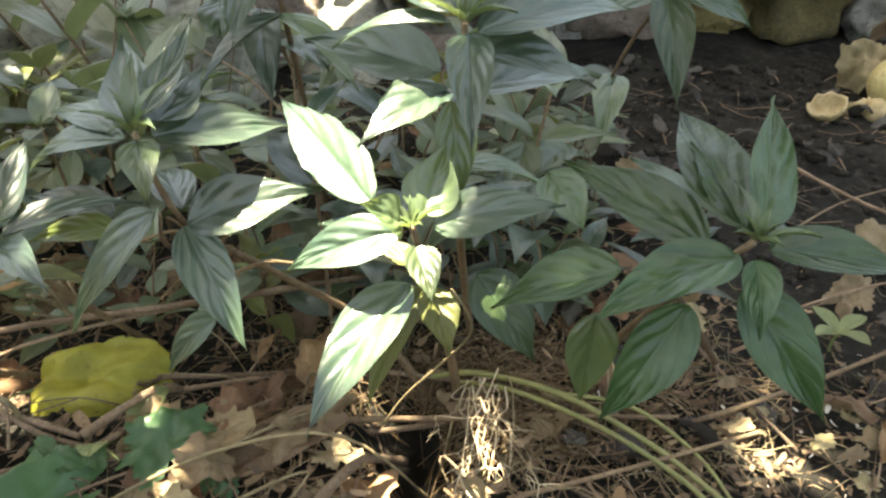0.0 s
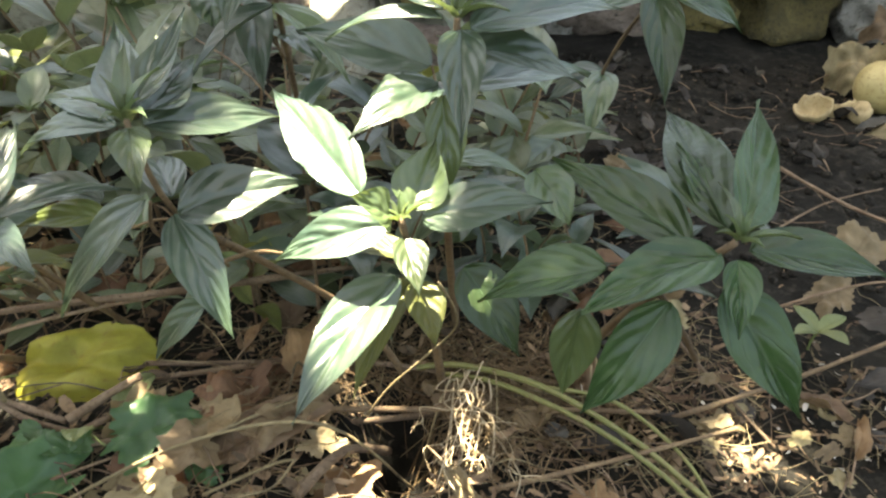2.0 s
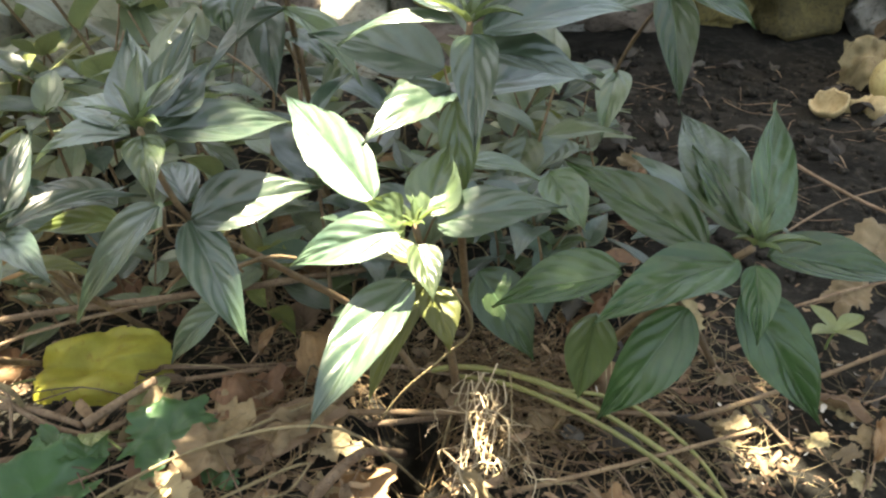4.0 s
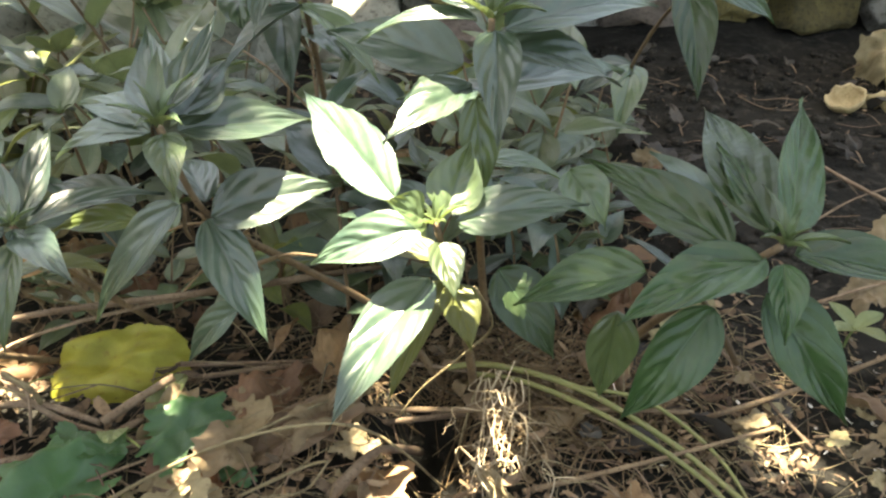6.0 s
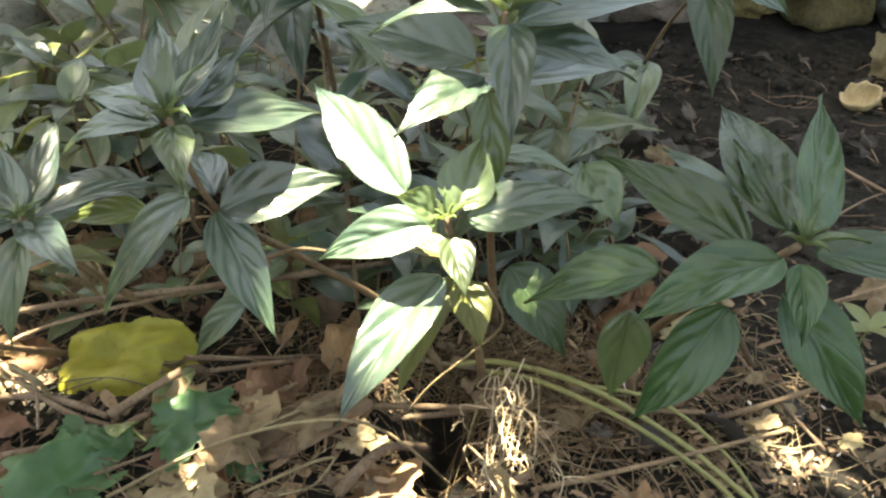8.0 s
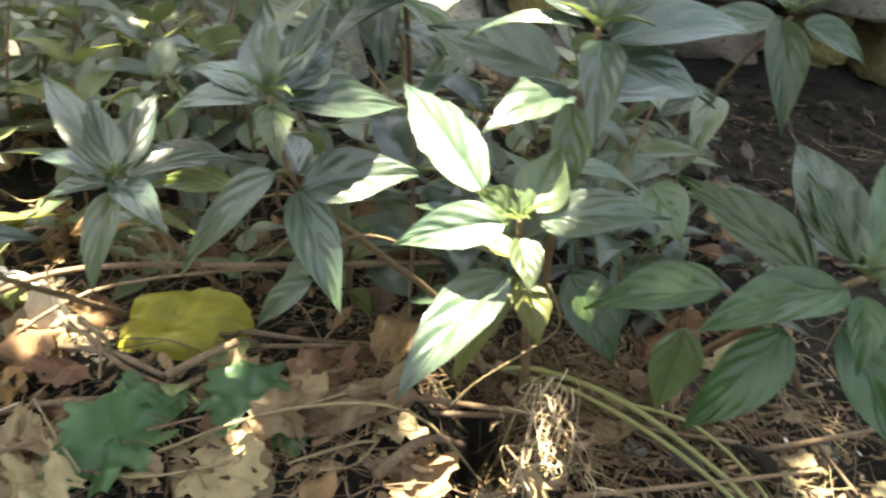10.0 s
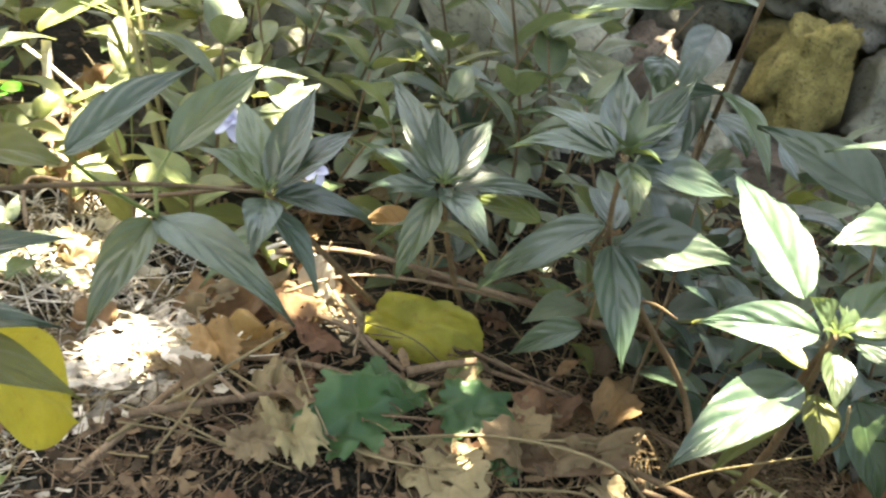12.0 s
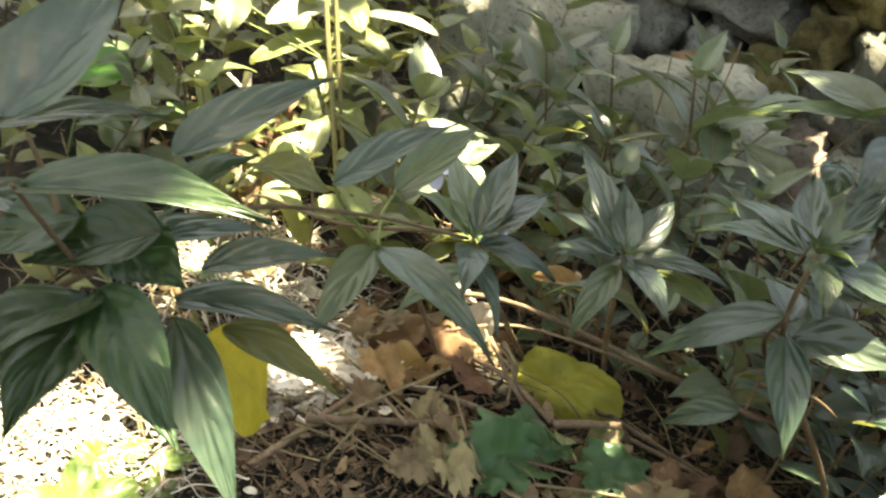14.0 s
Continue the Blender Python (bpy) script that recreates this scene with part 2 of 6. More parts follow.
FRUIT = plain_material("fruit_skin", ((0.40, 0.31, 0.12), (0.52, 0.43, 0.20), (0.28, 0.20, 0.08)), 22, 0.5, 160, 0.001)
SHELL = plain_material("fruit_shell", ((0.36, 0.27, 0.13), (0.50, 0.39, 0.21), (0.20, 0.14, 0.07)), 35, 0.7, 160, 0.003)
PETAL = plain_material("petal", ((0.55, 0.56, 0.78), (0.74, 0.75, 0.88)), 40, 0.35, 120, 0.001)


# ---- mesh helpers ----
def link_mesh(name, verts, faces, mat, parent=None, uvs=None, smooth=True, label=""):
    me = bpy.data.meshes.new(name)
    me.from_pydata(verts, [], faces)
    me.materials.append(mat)
    if smooth:
        me.polygons.foreach_set("use_smooth", [True] * len(me.polygons))
    if uvs is not None:
        layer = me.uv_layers.new(name="UVMap")
        idx = np.zeros(len(me.loops), dtype=np.int32)
        me.loops.foreach_get("vertex_index", idx)
        layer.data.foreach_set("uv", np.asarray(uvs, dtype=np.float32)[idx].ravel())
    ob = new(name, me)
    if parent is not None:
        ob.parent = parent
    if label:
        tagged(ob, label)
    return ob


def thing(name, at, label, category, group="", kind=""):
    e = new(name)
    e.empty_display_size = 0.02
    e.location = at
    return tagged(e, label, category, group, kind)


def ground_z(x, y):
    """Height of the soil."""
    dip = min(1.0, max(0.0, (-0.33 - x) / 0.32))
    dip = dip * dip * (3 - 2 * dip)
    h = 0.012 - 0.06 * dip
    h -= 0.100 * math.exp(-((x + 0.024) / 0.036) ** 2 - ((y - 0.484) / 0.056) ** 2)
    far = min(1.0, max(0.0, (math.hypot(x + 0.1, y - 0.6) - 1.6) / 3.0))
    h += 0.020 * noise.noise((x * 3.1, y * 3.1, 2.0)) * (1 - far)
    h += 0.008 * noise.noise((x * 11.0, y * 11.0, 5.0)) * (1 - far)
    return h


def in_pit(x, y):
    """The hollow in front of the root collar, free of litter."""
    return ((x + 0.024) / 0.036) ** 2 + ((y - 0.486) / 0.052) ** 2 < 1


def width_lance(u):
    return (u ** 0.64) * ((1 - u) ** 1.38) / 0.2833


def width_broad(u):
    return max(0.0, math.sin(math.pi * (u ** 0.85))) ** 0.62


def width_oval(u):
    return max(0.0, math.sin(math.pi * u)) ** 0.8


def blade(base, tip, width, roll=0.0, sag=0.10, cup=0.28, prof=width_lance, face=0.0, ripple=0.0006, veins=4.2, nu=52, nv=24, wave=0.012, seed=0.0, ragged=0.0, curl=0.10):
    """Vertices, faces and UVs of one leaf from base to tip. sag: arch as a part of its length; cup: how far the halves fold up; face: lean of the upper side to the front."""
    base, tip = Vector(base), Vector(tip)
    ax = tip - base
    ln = ax.length
    ax.normalize()
    up = Vector((0, 0, 1)) * (1 - face) + Vector((0.0, -0.75, 0.66)) * face
    n = up - ax * up.dot(ax)
    if n.length < 0.05:
        n = Vector((0, -1, 0.3)) - ax * Vector((0, -1, 0.3)).dot(ax)
    n.normalize()
    n = Matrix.Rotation(radians(roll), 3, ax) @ n
    s = ax.cross(n)
    verts, uvs, faces = [], [], []
    for i in range(nu + 1):
        u = i / nu
        w = width * 0.5 * prof(min(max(u, 0.0), 1.0))
        arch = sag * ln * 4 * u * (1 - u)
        c = base + ax * (ln * u) + n * arch
        slope = sag * 4 * (1 - 2 * u)
        nn = (n - ax * slope).normalized()
        for j in range(nv + 1):
            v = j / nv * 2 - 1
            av = abs(v)
            rag = 1.0
            if ragged and av > 0.99:
                rag = 1 - ragged * max(0.0, noise.noise((u * 9.0, v * 3.0, seed)) + 0.25)
            h = cup * w * (av ** 1.25) - ripple * math.cos(2 * math.pi * veins * (u - 0.23 * av - 0.25 * av * av)) * min(1.0, av * 4) * (1 - av ** 2) * min(1.0, u * 6, (1 - u) * 4)
            h -= 0.0009 * (1 - min(1.0, av * 6))
            h += wave * math.sin(u * 11 + seed + v) * av * width
            h += curl * width * noise.noise((u * 2.2 + seed, v * 1.1, seed * 1.7))
            p = c + s * (v * w * rag) + nn * h
            verts.append(p)
            uvs.append((u, v * 0.5 + 0.5))
    for i in range(nu):
        for j in range(nv):
            a = i * (nv + 1) + j
            faces.append((a, a + 1, a + nv + 2, a + nv + 1))
    return verts, faces, uvs


leaf_count = [0]


def leaf(plant, base, tip, width, mat=None, name="leaf", label="", **kw):
    leaf_count[0] += 1
    kw.setdefault("seed", leaf_count[0] * 1.37)
    verts, faces, uvs = blade(base, tip, width, **kw)
    o = plant.location
    ob = link_mesh(name, [v - o for v in verts], faces, mat or DARK, plant, uvs, label=label)
    if mat is DEEP:
        nv = kw.get("nv", 24)
        line = [verts[i] - o for i in range(nv // 2, len(verts), nv + 1)][::5]
        v, f = tube_data(line, 0.0005, 0.0002, 5)
        link_mesh("midrib", v, f, RIB, ob, label="pale green midrib")
    return ob


def tube_data(pts, r0, r1, sides=7, knots=0.0, seed=0):
    """A tapered, slightly knotty tube through points."""
    pts = [Vector(p) for p in pts]
    path = []
    for i in range(len(pts) - 1):
        p0, p1, p2, p3 = pts[max(i - 1, 0)], pts[i], pts[i + 1], pts[min(i + 2, len(pts) - 1)]
        for k in range(5):
            t = k / 5
            path.append(0.5 * ((2 * p1) + (p2 - p0) * t + (2 * p0 - 5 * p1 + 4 * p2 - p3) * t * t + (3 * p1 - p0 - 3 * p2 + p3) * t ** 3))
    path.append(pts[-1])
    verts, faces = [], []
    ref = Vector((0.3, 0.2, 0.93))
    for i, p in enumerate(path):
        d = (path[min(i + 1, len(path) - 1)] - path[max(i - 1, 0)]).normalized()
        a = d.cross(ref)
        if a.length < 0.1:
            a = d.cross(Vector((1, 0, 0)))
        a.normalize()
        b = d.cross(a)
        f = i / (len(path) - 1)
        r = r0 + (r1 - r0) * f
        r *= 1 + knots * noise.noise((i * 0.9, seed * 3.1, 0.5))
        for k in range(sides):
            g = 2 * math.pi * k / sides
            verts.append(p + a * (math.cos(g) * r) + b * (math.sin(g) * r))
    for i in range(len(path) - 1):
        for k in range(sides):
            a, b = i * sides + k, i * sides + (k + 1) % sides
            faces.append((a, b, b + sides, a + sides))
    faces.append(tuple(range(sides))[::-1])
    faces.append(tuple(range((len(path) - 1) * sides, len(path) * sides)))
    return verts, faces


def tube(name, pts, r0, r1, mat, parent, knots=0.2, seed=0, sides=7, label=""):
    verts, faces = tube_data(pts, r0, r1, sides, knots, seed)
    o = parent.location if parent is not None else Vector((0, 0, 0))
    return link_mesh(name, [v - o for v in verts], faces, mat, parent, label=label)


def shoot_tip(plant, node, lean=(0, 0, 1), size=1.0, seed=1, count=8):
    """Young leaves and bracts crowded at the top of a shoot."""
    rng = random.Random(seed)
    lean = Vector(lean).normalized()
    side = lean.cross(Vector((0.37, 0.6, 0.1))).normalized()
    for k in range(count):
        g = 2.4 * k + seed
        spread = 0.5 + 0.16 * k
        d = (lean + (Matrix.Rotation(g, 3, lean) @ side) * spread).normalized()
        ln = size * (0.011 + 0.0030 * k) * rng.uniform(0.85, 1.2)
        b = Vector(node) + d * 0.002
        leaf(plant, b, b + d * ln, ln * 0.24, YOUNG if k < 4 else MID, "young_leaf", sag=0.12, cup=0.5, nu=8, nv=4, ripple=0.0003)


def plant_at(node, foot, label, group="striped-leaf herbs", rad=0.0035, via=None):
    foot = (foot[0], foot[1], ground_z(foot[0], foot[1]) - 0.01)
    p = thing("herb_plant", foot, label, "plant", group)
    a, b = Vector(foot), Vector(node)
    m = Vector(via) if via and not isinstance(via, list) else (a + b) / 2 + Vector((0.008, 0.012, 0.0))
    tube("stem", [a, m, b] if not isinstance(via, list) else [a] + [Vector(v) for v in via] + [b], rad * 1.1, rad * 0.5, BROWNSTALK, p, 0.25, seed=node[0] * 9)
    return p

# ---- ground ----
def build_ground():
    near = [i * 0.02 for i in range(-80, 66)]
    xs = [-60, -30, -15, -8, -5, -3.5, -2.6, -2.0, -1.75] + near + [1.45, 1.7, 2.0, 2.6, 3.5, 5, 8, 15, 30, 60]
    neary = [i * 0.02 for i in range(-20, 96)]
    ys = [-60, -30, -15, -8, -5, -3, -1.8, -1.1, -0.7] + neary + [2.0, 2.2, 2.6, 3.2, 4.5, 7, 12, 25, 60]
    verts = []
    for y in ys:
        for x in xs:
            z = ground_z(x, y)
            if -1.7 < x < 1.4 and -0.45 < y < 1.95:
                z += 0.006 * noise.noise((x * 34, y * 34, 1.0)) + 0.004 * abs(noise.noise((x * 70, y * 70, 3.0)))
            verts.append((x, y, z))
    nx = len(xs)
    faces = [(j * nx + i, j * nx + i + 1, (j + 1) * nx + i + 1, (j + 1) * nx + i) for j in range(len(ys) - 1) for i in range(nx - 1)]
    g = link_mesh("ground", verts, faces, SOIL)
    tagged(g, "dark loose garden soil with crumbs and hollows", "ground", kind="structure")


build_ground()


# ---- rubble wall behind the bed ----
def stone_data(c, size, seed, n=14):
    verts, faces = [], []
    for i in range(n + 1):
        th = math.pi * i / n
        for j in range(2 * n):
            ph = math.pi * j / n
            d = Vector((math.sin(th) * math.cos(ph), math.sin(th) * math.sin(ph), math.cos(th)))
            q = Vector([math.copysign(abs(a) ** 0.62, a) for a in d])
            r = 1 + 0.42 * noise.noise(d * 1.7 + Vector((seed, 0, 0))) + 0.26 * noise.noise(d * 4.1 + Vector((0, seed, 0))) + 0.10 * noise.noise(d * 9.0 + Vector((0, 0, seed)))
            verts.append(Vector(c) + Vector((q.x * size[0], q.y * size[1], q.z * size[2])) * (0.5 * r))
    m = 2 * n
    for i in range(n):
        for j in range(m):
            a, b = i * m + j, i * m + (j + 1) % m
            faces.append((a, b, b + m, a + m))
    return verts, faces


def build_wall():
    w = thing("wall_north", (0, 1.75, 0), "low rubble wall of pale and ochre stones", "wall", kind="structure")
    rng = random.Random(5)
    core = bmesh.new()
    bmesh.ops.create_cube(core, size=1.0)
    for v in core.verts:
        v.co = Vector((v.co.x * 5.0, v.co.y * 0.22 + 0.17, v.co.z * 0.6 + 0.18))
    me = bpy.data.meshes.new("wall_core")
    core.to_mesh(me)
    core.free()
    me.materials.append(MORTAR)
    o = new("wall_core", me)
    o.parent = w
    row_z = 0.0
    for row in range(4):
        hh = (0.13, 0.14, 0.12, 0.13)[row]
        x = -2.4 - rng.uniform(0, 0.2)
        while x < 2.4:
            sx = rng.uniform(0.11, 0.26)
            cx = x + sx / 2
            mat = rng.choice([STONE_PALE, STONE_PALE, STONE_PINK, STONE_DARK, STONE_OCHRE])
            if 0.45 < cx < 0.85 and row == 0:
                mat = STONE_OCHRE
            elif -0.17 < cx < 0.12 and row == 1:
                mat = STONE_OCHRE
            elif cx < -0.75:
                mat = rng.choice((STONE_PINK, STONE_PALE, STONE_DARK))
            elif cx < -0.45:
                mat = STONE_PALE
            elif cx < -0.30:
                mat = rng.choice((STONE_DARK, STONE_OCHRE))
            elif row == 0 and cx < 0.45:
                mat = STONE_PALE if rng.random() < 0.7 else STONE_PINK
            verts, faces = stone_data((cx, rng.uniform(-0.05, 0.05), row_z + hh / 2), (sx * 1.04, 0.30, hh * 1.05), rng.uniform(0, 50), 14)
            link_mesh("stone", verts, faces, mat, w)
            x += sx
        row_z += hh
    # first ochre stone and the chalky one: sunshine put into their colour
    for cx, cy, cz, size, mat in ((-0.02, -0.26, 0.21, (0.135, 0.18, 0.19), STONE_OCHRE_SUN), (-0.03, -0.24, 0.06, (0.17, 0.18, 0.14), STONE_DARK), (0.15, -0.26, 0.21, (0.15, 0.2, 0.19), STONE_CHALK), (0.05, -0.30, 0.03, (0.30, 0.22, 0.12), STONE_PINK), (-0.30, -0.20, 0.08, (0.14, 0.2, 0.19), STONE_PINK),
                                   (0.275, -0.024, 0.02, (0.20, 0.14, 0.12), STONE_PALE), (-0.267, -0.068, 0.02, (0.12, 0.12, 0.11), STONE_PINK)):
        verts, faces = stone_data((cx, cy, cz), size, cx * 31 + 3, 16)
        link_mesh("stone", verts, faces, mat, w)


build_wall()


# ---- the herbs with dark striped leaves ----
LBL = "herb with dark green deeply veined pointed leaves"

# sunlit one in the middle
E_N = (-0.018, 0.401, 0.285)
pe = plant_at(E_N, (0.015, 0.555), "herb in a sun fleck, dark veined leaves bleached by sunlight", via=(0.004, 0.470, 0.14), rad=0.0042)
leaf(pe, (-0.042, 0.410, 0.295), (-0.110, 0.509, 0.323), 0.037, roll=-14, sag=0.05, face=0.5, ragged=0.2)
leaf(pe, (-0.026, 0.401, 0.281), (-0.094, 0.404, 0.252), 0.030, sag=0.12, face=0.75)
leaf(pe, (-0.022, 0.402, 0.244), (-0.078, 0.327, 0.190), 0.039, sag=0.07, face=0.2)
leaf(pe, (-0.016, 0.392, 0.277), (-0.006, 0.364, 0.256), 0.021, MID, sag=0.1, wave=0.03, ripple=0.0003)
leaf(pe, (-0.006, 0.405, 0.284), (0.071, 0.404, 0.297), 0.033, roll=-6, sag=0.06, face=0.7)
leaf(pe, (-0.012, 0.404, 0.290), (0.002, 0.425, 0.328), 0.034, MID, roll=10, sag=-0.06, face=0.5)
leaf(pe, (-0.024, 0.397, 0.287), (-0.046, 0.383, 0.310), 0.027, MID, sag=0.1, face=0.6)
leaf(pe, (-0.012, 0.414, 0.235), (-0.047, 0.362, 0.176), 0.024, OLIVE, sag=0.08)
leaf(pe, (-0.008, 0.402, 0.240), (0.004, 0.372, 0.212), 0.026, OLIVE, sag=0.08)
leaf(pe, (-0.006, 0.424, 0.275), (0.052, 0.470, 0.250), 0.034, sag=0.1)
leaf(pe, (-0.015, 0.43, 0.24), (-0.10, 0.47, 0.21), 0.030, OLIVE, sag=0.12)
shoot_tip(pe, (-0.018, 0.400, 0.286), (-0.05, -0.35, 0.9), 0.66, 2, 8)

# the tall one left of it
F_N = (-0.178, 0.424, 0.334)
pf = plant_at(F_N, (-0.010, 0.565), "herb with dark veined leaves, tips touched by sun", via=[(-0.06, 0.545, 0.10), (-0.125, 0.495, 0.19), (-0.168, 0.448, 0.26)], rad=0.0036)
leaf(pf, (-0.184, 0.424, 0.330), (-0.263, 0.454, 0.292), 0.026, sag=0.12, face=0.45)
leaf(pf, (-0.174, 0.416, 0.332), (-0.155, 0.367, 0.316), 0.023, MID, sag=0.1, face=0.2)
leaf(pf, (-0.182, 0.430, 0.336), (-0.212, 0.520, 0.362), 0.033, sag=-0.05, face=0.6)
leaf(pf, (-0.172, 0.432, 0.336), (-0.152, 0.488, 0.352), 0.034, roll=10, sag=-0.06, face=0.6)
leaf(pf, (-0.178, 0.434, 0.338), (-0.158, 0.500, 0.378), 0.026, roll=-8, sag=-0.04, face=0.7)
leaf(pf, (-0.186, 0.430, 0.332), (-0.255, 0.490, 0.318), 0.026, sag=0.08, face=0.4)
leaf(pf, (-0.170, 0.428, 0.330), (-0.101, 0.496, 0.306), 0.034, sag=0.06, face=0.75)
leaf(pf, (-0.160, 0.432, 0.268), (-0.080, 0.456, 0.279), 0.042, sag=0.08, face=0.6, ripple=0.0005)
leaf(pf, (-0.174, 0.420, 0.284), (-0.244, 0.416, 0.195), 0.034, sag=0.06, face=0.5)
leaf(pf, (-0.166, 0.440, 0.262), (-0.123, 0.390, 0.200), 0.033, DARK, sag=0.05, face=0.5)
leaf(pf, (-0.168, 0.448, 0.270), (-0.205, 0.52, 0.262), 0.030, sag=0.1)
leaf(pf, (-0.162, 0.460, 0.176), (-0.211, 0.470, 0.114), 0.027, sag=0.08, face=0.6)
leaf(pf, (-0.223, 0.470, 0.241), (-0.295, 0.480, 0.225), 0.024, OLIVE, sag=0.08, face=0.4)
leaf(pf, (-0.261, 0.550, 0.208), (-0.330, 0.560, 0.220), 0.032, sag=0.08, face=0.4)
tube("side_shoot", [(-0.160, 0.470, 0.200), (-0.125, 0.470, 0.215), (-0.100, 0.482, 0.205)], 0.002, 0.0012, BROWNSTALK, pf)
tube("side_shoot", [(-0.164, 0.458, 0.225), (-0.176, 0.430, 0.255), (-0.172, 0.421, 0.282)], 0.002, 0.0012, BROWNSTALK, pf)
rng = random.Random(26)
for k in range(9):
    a = Vector((-0.164, 0.446, 0.248)) + Vector((rng.gauss(0, 0.006), rng.gauss(0, 0.006), rng.gauss(0, 0.014)))
    d = Vector((rng.uniform(-0.4, 1.0), rng.uniform(-0.5, 0.4), rng.uniform(-0.9, 0.5))).normalized() * rng.uniform(0.02, 0.045)
    tube("dry_petiole", [a, a + d * 0.5 + Vector((0, 0, 0.003)), a + d], 0.0013, 0.0008, DRYSTALK, pf, 0.3, k, 5, "withered brown leaf stalk" if k == 0 else "")
shoot_tip(pf, F_N, (-0.05, -0.3, 0.95), 1.15, 5, 9)

# the one at the back, higher
L_N = (0.012, 0.444, 0.392)
pl = plant_at(L_N, (0.030, 0.640), LBL, via=(0.012, 0.520, 0.22), rad=0.004)
leaf(pl, (0.004, 0.449, 0.390), (-0.066, 0.465, 0.370), 0.018, sag=0.12, face=0.2)
leaf(pl, (-0.002, 0.550, 0.326), (-0.104, 0.585, 0.338), 0.048, sag=0.06, roll=4, face=0.8)
tube("leaf_stalk", [(0.014, 0.510, 0.245), (0.008, 0.530, 0.290), (-0.002, 0.550, 0.326)], 0.0016, 0.001, BROWNSTALK, pl, sides=5)
leaf(pl, (0.014, 0.436, 0.388), (0.014, 0.368, 0.346), 0.026, sag=0.12, face=0.2)
leaf(pl, (0.002, 0.450, 0.350), (-0.048, 0.408, 0.333), 0.036, DARK, sag=0.08, ragged=0.25, face=0.45)
leaf(pl, (0.020, 0.446, 0.385), (0.125, 0.530, 0.375), 0.038, sag=0.08, face=0.5)
leaf(pl, (0.018, 0.444, 0.376), (0.095, 0.470, 0.343), 0.036, sag=0.08, face=0.5)
leaf(pl, (0.016, 0.470, 0.340), (0.115, 0.560, 0.318), 0.042, sag=0.08, face=0.5)
leaf(pl, (0.012, 0.452, 0.395), (0.000, 0.520, 0.430), 0.030, sag=-0.05, face=0.5)
leaf(pl, (0.018, 0.450, 0.395), (0.052, 0.500, 0.440), 0.028, sag=-0.05, face=0.5)
leaf(pl, (0.004, 0.450, 0.395), (-0.045, 0.505, 0.425), 0.028, sag=-0.05, face=0.4)
leaf(pl, (0.012, 0.49, 0.28), (0.08, 0.51, 0.25), 0.03, MID, sag=0.1)
leaf(pl, (0.005, 0.455, 0.341), (0.011, 0.440, 0.280), 0.026, MID, sag=0.06, face=0.5)
leaf(pl, (0.070, 0.480, 0.280), (0.093, 0.450, 0.252), 0.034, MID, sag=0.08, face=0.6)
shoot_tip(pl, L_N, (0.0, -0.3, 0.95), 1.0, 9, 9)

# the one in the shade, in front
G_N = (0.149, 0.326, 0.320)
pg = plant_at(G_N, (0.125, 0.580), "leafy herb with dark veined pointed leaves in full shade", via=(0.128, 0.430, 0.19), rad=0.0042)
leaf(pg, (0.134, 0.345, 0.306), (0.068, 0.405, 0.325), 0.034, DEEP, roll=-8, sag=0.06, face=0.4)
leaf(pg, (0.126, 0.330, 0.280), (0.082, 0.312, 0.215), 0.033, DEEP, sag=0.08, roll=-20, face=0.5)
leaf(pg, (0.142, 0.324, 0.314), (0.070, 0.299, 0.292), 0.036, DEEP, sag=0.06, roll=8, face=0.3)
leaf(pg, (0.148, 0.336, 0.322), (0.142, 0.452, 0.337), 0.035, DEEP, sag=0.05, roll=-20, face=0.5)
leaf(pg, (0.154, 0.332, 0.324), (0.180, 0.412, 0.361), 0.030, DEEP, sag=0.03, roll=28, face=0.5)
leaf(pg, (0.095, 0.352, 0.286), (0.029, 0.384, 0.238), 0.036, DEEP, sag=0.08, face=0.4)
leaf(pg, (0.156, 0.324, 0.317), (0.232, 0.322, 0.303), 0.029, DEEP, sag=0.06, face=0.4)
leaf(pg, (0.150, 0.320, 0.314), (0.148, 0.293, 0.286), 0.019, DEEP, sag=0.10, face=0.3)
leaf(pg, (0.152, 0.332, 0.288), (0.198, 0.303, 0.225), 0.037, DEEP, sag=0.05, roll=6, face=0.7)
leaf(pg, (0.093, 0.390, 0.231), (0.088, 0.385, 0.164), 0.032, MID, sag=0.05, face=0.9)
leaf(pg, (0.152, 0.340, 0.318), (0.135, 0.400, 0.339), 0.024, DEEP, sag=0.04, face=0.7)
leaf(pg, (0.022, 0.430, 0.233), (0.060, 0.400, 0.182), 0.040, DEEP, sag=0.06, face=0.6)
tube("side_shoot", [(0.155, 0.350, 0.225), (0.125, 0.350, 0.272), (0.096, 0.352, 0.286)], 0.0022, 0.0012, BROWNSTALK, pg)
shoot_tip(pg, (0.150, 0.324, 0.322), (0.0, -0.35, 0.92), 0.85, 14, 8)

# the next to the left
J_N = (-0.301, 0.450, 0.248)
pj = plant_at(J_N, (-0.290, 0.640), LBL, via=(-0.300, 0.530, 0.14), rad=0.0034)
leaf(pj, (-0.304, 0.454, 0.249), (-0.401, 0.541, 0.279), 0.030, sag=0.05, face=0.5)
leaf(pj, (-0.298, 0.456, 0.250), (-0.297, 0.524, 0.285), 0.030, sag=0.03, face=0.5)
leaf(pj, (-0.308, 0.450, 0.246), (-0.385, 0.485, 0.232), 0.024, sag=0.08)
leaf(pj, (-0.306, 0.446, 0.244), (-0.371, 0.463, 0.206), 0.028, sag=0.08, face=0.3)
